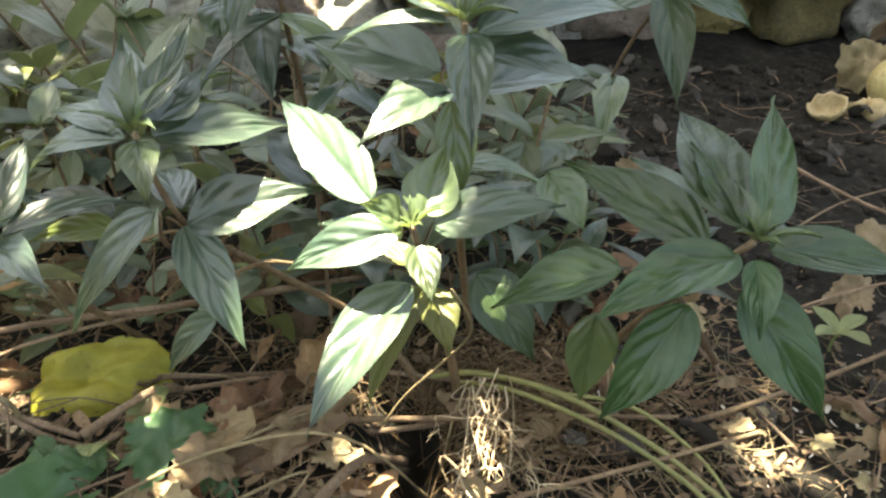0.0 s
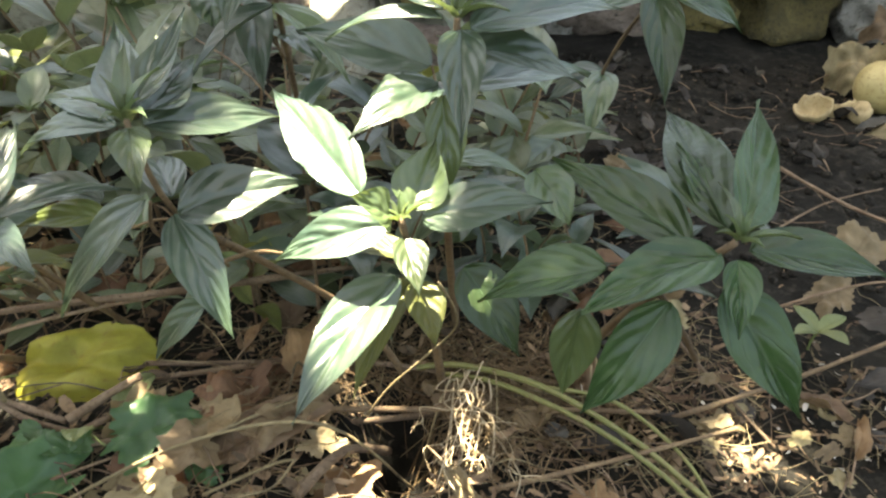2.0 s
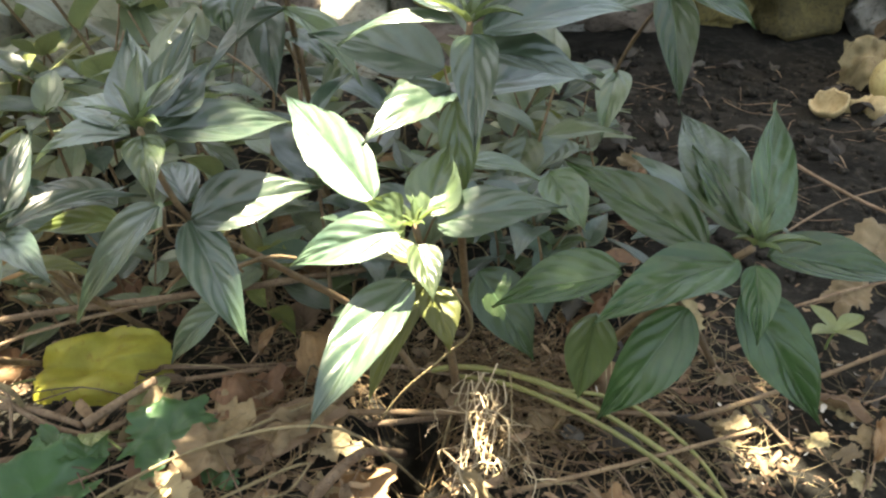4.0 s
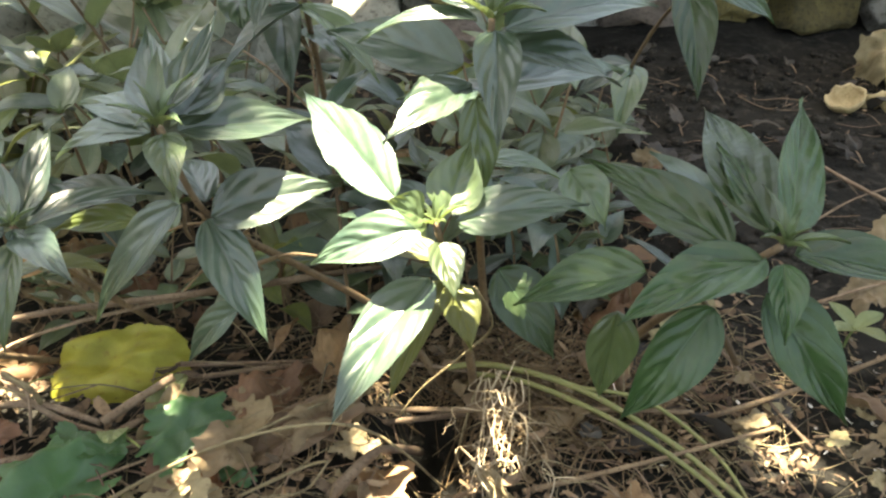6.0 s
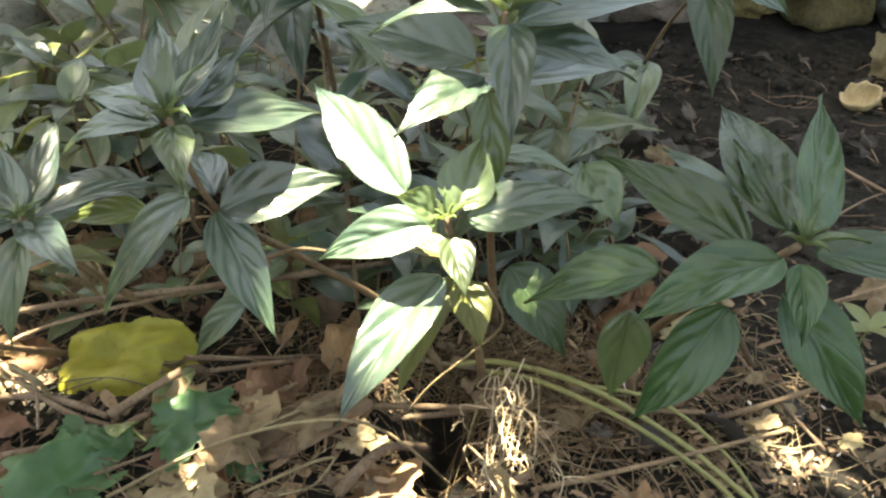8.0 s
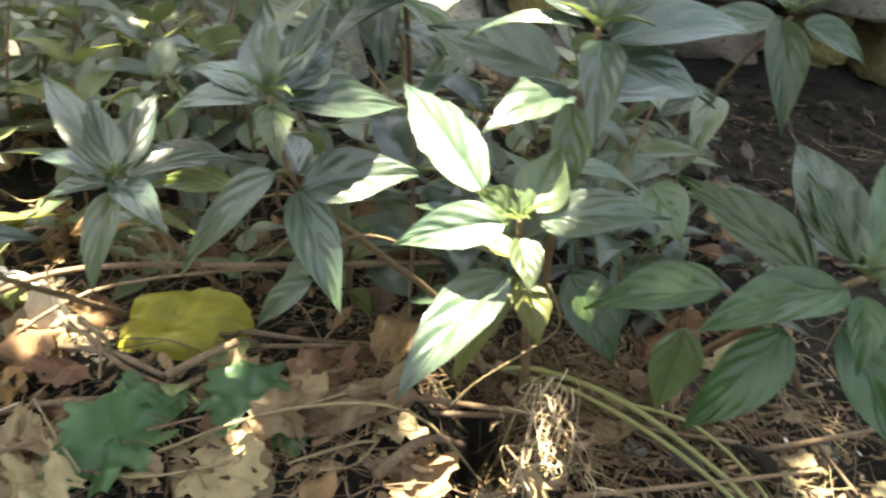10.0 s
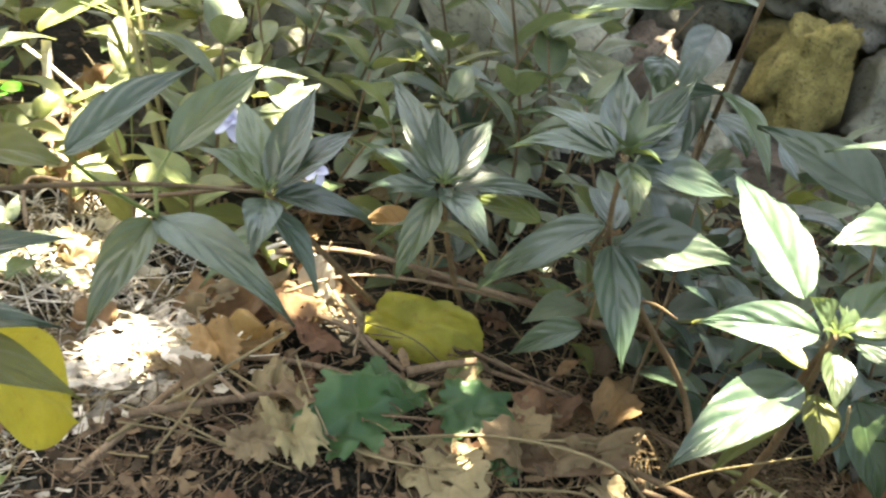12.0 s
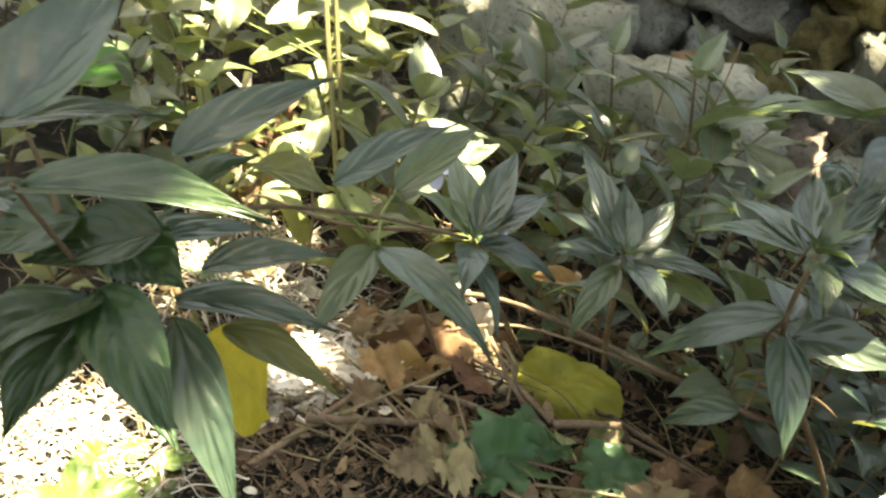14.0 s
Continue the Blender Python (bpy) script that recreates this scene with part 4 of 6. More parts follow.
# PALE blades carry the sunlight on them in their colour
leaf(ts, (-1.021, 0.667, 0.160), (-1.078, 0.554, 0.121), 0.042, PALE, prof=width_broad, face=0.35, sag=0.06, nu=20, nv=8)
tube("leaf_stalk", [(-0.817, 0.685, 0.166), (-1.021, 0.667, 0.160)], 0.0014, 0.001, STALK, ts, sides=5)
leaf(ts, (-1.002, 0.688, 0.182), (-0.952, 0.630, 0.151), 0.05, LIME, prof=width_broad, face=0.35, sag=0.06, nu=20, nv=8)
tube("leaf_stalk", [(-0.817, 0.685, 0.166), (-1.002, 0.688, 0.182)], 0.0014, 0.001, STALK, ts, sides=5)
leaf(ts, (-0.890, 0.755, 0.209), (-0.918, 0.662, 0.179), 0.05, PALE, prof=width_broad, face=0.35, sag=0.06, nu=20, nv=8)
leaf(ts, (-0.868, 0.747, 0.179), (-0.908, 0.636, 0.128), 0.044, OLIVE, prof=width_broad, face=0.35, sag=0.06, nu=20, nv=8)
leaf(ts, (-0.871, 0.756, 0.196), (-0.759, 0.740, 0.190), 0.042, OLIVE, prof=width_broad, face=0.35, sag=0.06, nu=20, nv=8)
leaf(ts, (-0.810, 0.754, 0.148), (-0.812, 0.707, 0.175), 0.04, PALE, prof=width_broad, face=0.35, sag=0.06, nu=20, nv=8)
tube("leaf_stalk", [(-0.817, 0.685, 0.166), (-0.810, 0.754, 0.148)], 0.0014, 0.001, STALK, ts, sides=5)
leaf(ts, (-0.855, 0.741, 0.160), (-0.805, 0.665, 0.100), 0.044, OLIVE, prof=width_broad, face=0.35, sag=0.06, nu=20, nv=8)
leaf(ts, (-0.852, 0.776, 0.216), (-0.723, 0.784, 0.237), 0.032, PALE, prof=width_broad, face=0.35, sag=0.06, nu=20, nv=8)
tube("leaf_stalk", [(-0.817, 0.685, 0.166), (-0.852, 0.776, 0.216)], 0.0014, 0.001, STALK, ts, sides=5)
leaf(ts, (-0.816, 0.724, 0.103), (-0.740, 0.692, 0.097), 0.034, LIME, prof=width_broad, face=0.35, sag=0.06, nu=20, nv=8)
leaf(ts, (-0.782, 0.667, -0.018), (-0.842, 0.592, 0.007), 0.06, OLIVE, prof=width_broad, face=0.35, sag=0.06, nu=20, nv=8)
tube("leaf_stalk", [(-0.817, 0.685, 0.166), (-0.782, 0.667, -0.018)], 0.0014, 0.001, STALK, ts, sides=5)
leaf(ts, (-0.891, 0.767, 0.229), (-0.809, 0.728, 0.208), 0.05, OLIVE, prof=width_broad, face=0.35, sag=0.06, nu=20, nv=8)
leaf(ts, (-0.775, 0.797, 0.193), (-0.721, 0.764, 0.201), 0.03, PALE, prof=width_broad, face=0.35, sag=0.06, nu=20, nv=8)
tube("leaf_stalk", [(-0.817, 0.685, 0.166), (-0.775, 0.797, 0.193)], 0.0014, 0.001, STALK, ts, sides=5)

# a sprig with broad leaves in full sun, its side leaves over the bleached stick
sg = thing("lime_sprig", (-1.015, 0.66, ground_z(-1.015, 0.66)), "low sprig with broad lime leaves in full sun", "plant", "lime shrubs")
tube("stem", [(-1.015, 0.66, -0.07), (-1.018, 0.665, -0.04), (-1.025, 0.672, -0.005), (-1.035, 0.690, 0.02)], 0.0024, 0.0016, STALK, sg, 0.2, 3)
leaf(sg, (-1.020, 0.662, -0.036), (-1.071, 0.620, -0.031), 0.046, LIME, prof=width_oval, face=0.6, sag=0.04, nu=20, nv=8)
leaf(sg, (-1.022, 0.668, -0.030), (-0.972, 0.676, -0.052), 0.034, LIME, prof=width_oval, face=0.6, sag=0.05, nu=20, nv=8)
leaf(sg, (-1.024, 0.672, -0.008), (-0.982, 0.680, 0.010), 0.032, ROUND, prof=width_broad, face=0.5, sag=0.06, nu=20, nv=8)
leaf(sg, (-1.035, 0.690, 0.020), (-1.062, 0.720, 0.014), 0.036, ROUND, prof=width_broad, face=0.6, sag=0.06, nu=20, nv=8)
leaf(sg, (-1.016, 0.662, -0.052), (-1.000, 0.620, -0.074), 0.040, ROUND, prof=width_broad, face=0.6, sag=0.06, nu=20, nv=8)
leaf(sg, (-1.018, 0.660, -0.056), (-1.040, 0.605, -0.085), 0.034, ROUND, prof=width_broad, face=0.6, sag=0.06, nu=20, nv=8)
# two more shoot leaves, PALE in colour to look sunlit
leaf(ts, (-0.845, 0.700, 0.068), (-0.788, 0.684, 0.084), 0.026, PALE, prof=width_oval, face=0.6, sag=0.05, nu=20, nv=8)
tube("leaf_stalk", [(-0.790, 0.668, 0.140), (-0.830, 0.690, 0.095), (-0.845, 0.700, 0.068)], 0.0011, 0.0008, STALK, ts, sides=5)
leaf(ts, (-0.836, 0.650, 0.008), (-0.907, 0.660, -0.022), 0.036, PALE, prof=width_oval, face=0.6, sag=0.05, nu=20, nv=8)
tube("leaf_stalk", [(-0.730, 0.645, 0.055), (-0.790, 0.648, 0.030), (-0.836, 0.650, 0.008)], 0.0011, 0.0008, STALK, ts, sides=5)

# a small star of pale leaves catching the sun
st = thing("small_herb", (-0.545, 0.66, ground_z(-0.545, 0.66)), "slender herb with a star of pale leaves in the sun", "plant", "small herbs behind")
tube("stem", [(-0.545, 0.66, -0.06), (-0.540, 0.640, 0.06), (-0.542, 0.622, 0.170)], 0.0020, 0.0014, BROWNSTALK, st, 0.2, 4)
for tip, w in (((-0.602, 0.660, 0.174), 0.022), ((-0.583, 0.615, 0.152), 0.017), ((-0.529, 0.660, 0.196), 0.020), ((-0.566, 0.680, 0.190), 0.018), ((-0.607, 0.600, 0.126), 0.022), ((-0.500, 0.610, 0.150), 0.020)):
    leaf(st, (-0.542, 0.622, 0.170), tip, w, FAR, face=0.5, sag=0.06, nu=20, nv=8)

# a round-leaved sprout
pr = thing("round_leaf_sprout", (-1.04, 0.47, ground_z(-1.04, 0.47)), "sprout with one round bright green leaf", "plant")
tube("stalk", [(-1.04, 0.47, -0.05), (-1.045, 0.48, 0.0), (-1.05, 0.49, 0.05)], 0.0022, 0.0015, STALK, pr)
leaf(pr, (-1.075, 0.48, 0.055), (-1.005, 0.53, 0.082), 0.09, ROUND, prof=width_oval, face=0.5, sag=0.03, cup=0.1)


# ---- fallen leaves ----
def fallen(base, tip, width, mat, label, category="fallen leaf", group="", **kw):
    b = Vector(base)
    th = thing("fallen_leaf", b, label, category, group)
    kw.setdefault("curl", 0.25)
    blade_ob = leaf(th, base, tip, width, mat, "blade", **kw)
    d = (Vector(tip) - b).normalized()
    tube("leaf_stalk", [b - d * 0.022 + Vector((0, 0, -0.004)), b - d * 0.008, b + d * 0.004], 0.0009, 0.0011, STALK if mat in (YELLOW, LIME) else TWIG, th, 0.1, 1, 5)
    return blade_ob


def sheet(base, tip, width, seed, lobes=0, depth=0.3, rough=0.18, curl=0.16, dome=0.0, holes=0.0, face=0.2, roll=0.0, crease=0.0, rings=9, seg=72, square=2.0, teeth=0.0):
    """A broad leaf as a ring grid: torn or lobed outline, curled surface, holes where it has rotted."""
    base, tip = Vector(base), Vector(tip)
    ax = tip - base
    ln = ax.length
    ax.normalize()
    up = Vector((0, 0, 1)) * (1 - face) + Vector((0.0, -0.75, 0.66)) * face
    n = (up - ax * up.dot(ax)).normalized()
    n = Matrix.Rotation(radians(roll), 3, ax) @ n
    s = ax.cross(n)
    mid = (base + tip) / 2
    verts, uvs, faces = [], [], []
    for i in range(rings + 1):
        f = (i / rings) ** 0.8
        for j in range(seg):
            g = 2 * math.pi * j / seg
            c, d = math.cos(g), math.sin(g)
            r = (abs(c) ** square + abs(d) ** square) ** (-1 / square)
            if lobes:
                cut = abs(math.sin(lobes * g / 2 + 0.9 * math.sin(g + seed) + 0.5 * math.sin(2 * g + seed * 2)))
                r *= 1 - depth * (1 - cut ** 1.3) * (0.45 + 0.55 * abs(math.sin(g * 1.5 + seed * 3))) * (0.5 + 0.5 * abs(d))
                r *= 1 + teeth * math.sin(g * 23 + seed)
            r *= 1 + rough * noise.noise((c * 1.6 + seed, d * 1.6, seed * 0.7)) + rough * 0.7 * noise.noise((c * 4.5, d * 4.5 + seed, 2.0)) + rough * 0.4 * noise.noise((c * 13, d * 13, seed))
            a, b = f * r * c, f * r * d
            h = curl * ln * noise.noise((a * 1.1 + seed, b * 1.1, seed * 1.3)) + 0.3 * curl * ln * noise.noise((a * 3.1, b * 3.1 + seed, 4.0))
            h -= crease * width * (abs(math.sin(2.6 * a + 1.1 * b + seed)) ** 3 + 0.6 * abs(math.sin(1.7 * a - 3.4 * b + seed * 2)) ** 4)
            h += 0.12 * width * abs(b) - dome * width * (a * a + b * b)
            verts.append(mid + ax * (a * ln / 2) + s * (b * width / 2) + n * h)
            uvs.append((a * 0.5 + 0.5, b * 0.5 + 0.5))
    for i in range(rings):
        for j in range(seg):
            k = (j + 1) % seg
            if holes:
                g, f = 2 * math.pi * j / seg, (i + 0.5) / rings
                if noise.noise((math.cos(g) * f * 3.2 + seed * 2, math.sin(g) * f * 3.2, seed)) > 0.62 - holes:
                    continue
            faces.append((i * seg + j, i * seg + k, (i + 1) * seg + k, (i + 1) * seg + j))
    return verts, faces, uvs


def torn(base, tip, width, mat, label, seed, group="", stalk=True, **kw):
    """A fallen leaf with a torn, lobed or eaten outline."""
    b = Vector(base)
    th = thing("fallen_leaf", b, label, "fallen leaf", group)
    verts, faces, uvs = sheet(base, tip, width, seed, **kw)
    link_mesh("blade", [v - b for v in verts], faces, mat, th, uvs)
    if stalk:
        d = (Vector(tip) - b).normalized()
        tube("leaf_stalk", [b - d * 0.022 + Vector((0, 0, -0.004)), b - d * 0.008, b + d * 0.006], 0.0009, 0.0011, STALK if mat is YELLOW else TWIG, th, 0.1, 1, 5)
    return th


torn((-0.368, 0.529, 0.040), (-0.252, 0.560, 0.050), 0.082, YELLOW, "large fallen yellow leaf curled at its edges on twigs", 8.6, rough=0.11, curl=0.15, dome=0.17, face=0.55, crease=0.10, square=2.6, rings=16, seg=110)
fallen((-0.338, 0.545, 0.150), (-0.385, 0.515, 0.148), 0.030, ORANGE, "small orange withered leaf caught among stems", prof=width_oval, face=0.4)
# greyish leaf; its whiteness is sunlight put into the colour
torn((-0.414, 0.512, 0.094), (-0.416, 0.506, 0.042), 0.038, CHAFFLEAF, "small leaf upright among straw, coloured white for sunlight", 5.7, rough=0.10, curl=0.10, face=0.9, rings=7, seg=48)
torn((-0.185, 0.442, 0.028), (-0.086, 0.500, 0.044), 0.046, DRY, "long brown dry leaf with a sunlit edge", 2.3, rough=0.16, curl=0.10, face=0.5, roll=-14, rings=12, seg=80)
torn((-0.106, 0.466, 0.034), (-0.062, 0.454, 0.036), 0.032, PALEDRY, "torn pale dry leaf in a sun fleck", 3.1, lobes=7, depth=0.62, rough=0.4, curl=0.2, face=0.4)
torn((-0.107, 0.432, 0.030), (-0.078, 0.414, 0.032), 0.018, PALEDRY, "torn pale dry leaf in a sun fleck", 5.1, lobes=5, depth=0.5, rough=0.5, face=0.4)
torn((-0.400, 0.425, 0.030), (-0.372, 0.365, 0.022), 0.034, PALEDRY, "tan lobed dry leaf on bare soil", 6.2, lobes=5, depth=0.35, rough=0.3, face=0.3)
torn((-0.258, 0.418, 0.030), (-0.178, 0.372, 0.026), 0.066, PALEDRY, "broad tan dry leaf with holes", 7.4, rough=0.22, curl=0.12, holes=0.24, face=0.2)
torn((-0.068, 0.458, 0.020), (-0.060, 0.384, 0.026), 0.058, RUST, "broad brown dry leaf lying flat", 4.4, rough=0.3, curl=0.14, face=0.2, lobes=5, depth=0.2)
fallen((-0.500, 0.455, 0.00), (-0.455, 0.49, 0.045), 0.050, RUST, "upright pinkish brown curled dry leaf", prof=width_broad, curl=0.5, face=0.6)
fallen((-0.475, 0.43, -0.01), (-0.43, 0.45, 0.03), 0.045, ORANGE, "orange brown dry leaf among litter", prof=width_broad, curl=0.5)
torn((0.470, 0.745, 0.020), (0.520, 0.800, 0.045), 0.070, PALEDRY, "pale grey crumpled dry leaf on dark soil", 14.1, lobes=5, depth=0.35, rough=0.4, curl=0.3, face=0.4)
torn((0.405, 0.690, 0.02), (0.465, 0.70, 0.035), 0.05, PALEDRY, "pale grey crumpled dry leaf on dark soil", 10.5, lobes=4, depth=0.35, rough=0.4, curl=0.3, face=0.4)
torn((0.190, 0.600, 0.02), (0.255, 0.625, 0.05), 0.055, PALEDRY, "pale dry leaf under the shaded herb", 7.2, lobes=0, depth=0.35, rough=0.4, curl=0.3, face=0.4)
torn((0.700, 1.36, 0.035), (0.800, 1.34, 0.085), 0.110, PALEDRY, "large crumpled dry leaf curled up against the wall", 3.4, rough=0.3, curl=0.45, crease=0.22, face=0.8, rings=12, seg=80)
torn((0.800, 1.45, 0.10), (0.900, 1.43, 0.13), 0.100, DRY, "large crumpled dry leaf curled up against the wall", 8.2, rough=0.3, curl=0.45, crease=0.22, face=0.8, rings=12, seg=80)
torn((0.66, 1.13, 0.02), (0.76, 1.10, 0.03), 0.05, PALEDRY, "pale torn husk on dark soil", 11.5, lobes=5, depth=0.35, rough=0.4, curl=0.3, face=0.4)

for base, tip, w, mat, lab in (
    ((-0.392, 0.372, 0.03), (-0.318, 0.335, 0.03), 0.05, DRY, "torn brown dry leaf half buried in litter"),
    ((-0.372, 0.395, 0.035), (-0.335, 0.350, 0.03), 0.046, RUST, "torn brown dry leaf half buried in litter"),
    ((-0.250, 0.430, 0.03), (-0.175, 0.400, 0.035), 0.062, RUST, "torn brown dry leaf half buried in litter"),
    ((-0.430, 0.480, 0.03), (-0.385, 0.515, 0.055), 0.045, DRY, "crumpled brown dry leaf beside twigs"),
    ((-0.525, 0.450, 0.0), (-0.475, 0.475, 0.05), 0.055, PALEDRY, "upright pinkish tan curled dry leaf"),
    ((-0.445, 0.425, 0.01), (-0.410, 0.450, 0.05), 0.040, ORANGE, "orange brown dry leaf among litter"),
    ((-0.160, 0.452, 0.03), (-0.080, 0.512, 0.05), 0.048, DRY, "long brown dry leaf with a sunlit edge"),
    ((-0.300, 0.395, 0.025), (-0.255, 0.365, 0.03), 0.045, DRY, "crumpled brown dry leaf beside twigs"),
    ((-0.455, 0.355, 0.0), (-0.415, 0.330, 0.02), 0.035, DRY, "crumpled brown dry leaf beside twigs"),
):
    torn(base, tip, w * 0.8, mat, lab, base[0] * 37 + base[1] * 11, lobes=3, depth=0.4, rough=0.42, curl=0.3, holes=0.16, face=0.35)

# scraps added to give the straw broad white sunlit patches
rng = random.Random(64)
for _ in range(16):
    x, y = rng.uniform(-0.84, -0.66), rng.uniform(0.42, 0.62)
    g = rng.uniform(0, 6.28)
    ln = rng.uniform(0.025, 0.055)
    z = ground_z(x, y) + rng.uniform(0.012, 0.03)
    torn((x, y, z), (x + ln * math.cos(g), y + ln * math.sin(g), z + rng.uniform(-0.005, 0.015)), ln * rng.uniform(0.3, 0.6), rng.choice((PALEDRY, CHAFFLEAF, CHAFFLEAF)), "dry leaf scrap on the straw, paled for a sunlit patch", rng.uniform(0, 60), "leaf litter", rough=0.4, curl=0.35, face=0.2, rings=5, seg=32, stalk=False)

rng = random.Random(91)
n_litter = 0
while n_litter < 270:
    x, y = rng.uniform(-1.0, 0.55), rng.uniform(0.12, 1.1)
    if x > 0.28 and y > 0.62 and rng.random() < 0.85:
        continue
    if x < -0.30 and y < 0.37 and rng.random() < 0.92:
        continue
    if x > -0.05 and y < 0.45 and rng.random() < 0.5 or math.hypot((x + 0.024) / 0.065, (y - 0.480) / 0.085) < 1:
        continue
    if -0.44 < x < -0.20 and 0.45 < y < 0.62:
        continue
    n_litter += 1
    ln = rng.uniform(0.022, 0.068)
    g = rng.uniform(0, 6.28)
    z = ground_z(x, y) + rng.uniform(0.006, 0.024)
    d = Vector((math.cos(g), math.sin(g), rng.uniform(-0.15, 0.45)))
    mat = rng.choice((DRY, RUST, RUST, PALEDRY, RUST, DRY, DRY, RUST)) if x < -0.05 else rng.choice((RUST, DARKDRY, DRY))
    if n_litter % 2:
        torn((x, y, z), Vector((x, y, z)) + d * ln, ln * rng.uniform(0.5, 0.9), mat,
             {"dry_leaf": "brown curled dry leaf in the litter", "rust_leaf": "rust-brown curled dry leaf in the litter", "pale_dry_leaf": "pale tan dry leaf in the litter", "dark_dry_leaf": "dark grey-brown dry leaf in the litter"}[mat.name],
             rng.uniform(0, 60), "leaf litter", lobes=rng.choice((0, 0, 5, 6)), depth=0.35, rough=0.4, curl=rng.uniform(0.2, 0.45), holes=rng.choice((0.0, 0.15)), roll=rng.uniform(-35, 35), rings=5, seg=32, stalk=rng.random() < 0.4)
        continue
    fallen((x, y, z), Vector((x, y, z)) + d * ln, ln * rng.uniform(0.4, 0.75), mat,
           {"dry_leaf": "brown curled dry leaf in the litter", "rust_leaf": "rust-brown curled dry leaf in the litter", "pale_dry_leaf": "pale tan dry leaf in the litter", "dark_dry_leaf": "dark grey-brown dry leaf in the litter"}[mat.name],
           group="leaf litter", prof=rng.choice((width_broad, width_lance, width_oval)), curl=rng.uniform(0.2, 0.6), cup=rng.uniform(-0.3, 0.7), ragged=rng.uniform(0, 0.6), nu=12, nv=6, roll=rng.uniform(-35, 35))


torn((0.014, 0.441, 0.035), (0.045, 0.398, 0.025), 0.016, PALEDRY, "narrow pale dry leaf hanging over the hollow", 2.9, rough=0.35, curl=0.2, face=0.5)
rng = random.Random(63)
for _ in range(15):
    x, y = rng.gauss(0.305, 0.055), rng.gauss(0.492, 0.042)
    ln, g = rng.uniform(0.014, 0.030), rng.uniform(0, 6.28)
    z = ground_z(x, y) + rng.uniform(0.012, 0.03)
    torn((x, y, z), (x + math.cos(g) * ln, y + math.sin(g) * ln, z + rng.uniform(-0.006, 0.012)), ln * rng.uniform(0.5, 0.9), PALEDRY, "pale torn leaf bit in a sun fleck", rng.uniform(0, 50), "pale leaf bits", lobes=rng.choice((0, 5, 6)), depth=0.4, rough=0.45, curl=0.25, rings=5, seg=36, stalk=False)

rng = random.Random(57)
for _ in range(34):
    x, y = rng.uniform(0.28, 0.80), rng.uniform(0.78, 1.42)
    ln, g = rng.uniform(0.03, 0.06), rng.uniform(0, 6.28)
    z = ground_z(x, y) + 0.012
    fallen((x, y, z), (x + math.cos(g) * ln, y + math.sin(g) * ln, z + rng.uniform(-0.004, 0.02)), ln * rng.uniform(0.4, 0.7), DARKDRY, "dark grey rotting leaf curled on bare soil",
           group="rotting leaves", prof=rng.choice((width_broad, width_lance)), curl=0.6, cup=rng.uniform(-0.3, 0.6), ragged=0.6, nu=12, nv=6, ripple=0.0004)

# ---- lobed seedling ----
ps = thing("lobed_seedling", (-0.275, 0.480, ground_z(-0.275, 0.48)), "low seedling with lobed toothed mid-green leaves", "plant")
tube("stem", [(-0.275, 0.480, 0.0), (-0.272, 0.478, 0.03), (-0.270, 0.452, 0.053)], 0.0022, 0.0014, STALK, ps)
tube("leaf_stalk", [(-0.270, 0.452, 0.050), (-0.277, 0.452, 0.054), (-0.286, 0.447, 0.052)], 0.0014, 0.001, STALK, ps, sides=5)
tube("leaf_stalk", [(-0.270, 0.452, 0.050), (-0.262, 0.445, 0.054), (-0.252, 0.439, 0.051)], 0.0014, 0.001, STALK, ps, sides=5)
for base, tip, w, sd in (((-0.282, 0.450, 0.050), (-0.328, 0.352, 0.034), 0.078, 1.7), ((-0.256, 0.436, 0.050), (-0.190, 0.488, 0.046), 0.066, 6.9)):
    verts, faces, uvs = sheet(base, tip, w, sd, lobes=7, depth=0.46, rough=0.34, curl=0.24, dome=0.04, face=0.4, rings=10, seg=110, teeth=0.05)
    link_mesh("leaf", [v - ps.location for v in verts], faces, LOBED, ps, uvs)
for base, tip, w, sd in (((-0.281, 0.433, 0.050), (-0.323, 0.453, 0.050), 0.026, 3.3), ((-0.276, 0.430, 0.052), (-0.265, 0.447, 0.055), 0.024, 5.2), ((-0.199, 0.447, 0.030), (-0.161, 0.427, 0.028), 0.030, 8.8)):
    verts, faces, uvs = sheet(base, tip, w, sd, lobes=5, depth=0.35, rough=0.3, curl=0.22, face=0.45, rings=6, seg=60, teeth=0.05)
    link_mesh("leaf", [v - ps.location for v in verts], faces, LOBED, ps, uvs)
# sunlit leaflets: LIME puts the light into their colour
leaf(ps, (-0.256, 0.474, 0.050), (-0.238, 0.520, 0.054), 0.024, LIME, face=0.5, prof=width_broad, ragged=0.3)
leaf(ps, (-0.274, 0.453, 0.054), (-0.270, 0.430, 0.064), 0.024, LIME, face=0.5, prof=width_broad, ragged=0.2)
ps2 = thing("lobed_seedling", (-0.515, 0.125, ground_z(-0.515, 0.125)), "small bright green lobed weed in the sun", "plant")
tube("stem", [(-0.515, 0.125, -0.06), (-0.512, 0.122, -0.03), (-0.510, 0.12, -0.01)], 0.002, 0.0014, STALK, ps2)
for k in range(5):
    g = 1.3 * k
    leaf(ps2, (-0.510, 0.12, -0.01), (-0.510 + 0.045 * math.cos(g), 0.12 + 0.045 * math.sin(g), 0.005), 0.030, WEED, prof=width_broad, ragged=0.5, nu=12, nv=6)
ps4 = thing("lobed_seedling", (-0.520, 0.174, ground_z(-0.520, 0.174)), "small bright green lobed weed in the sun", "plant")
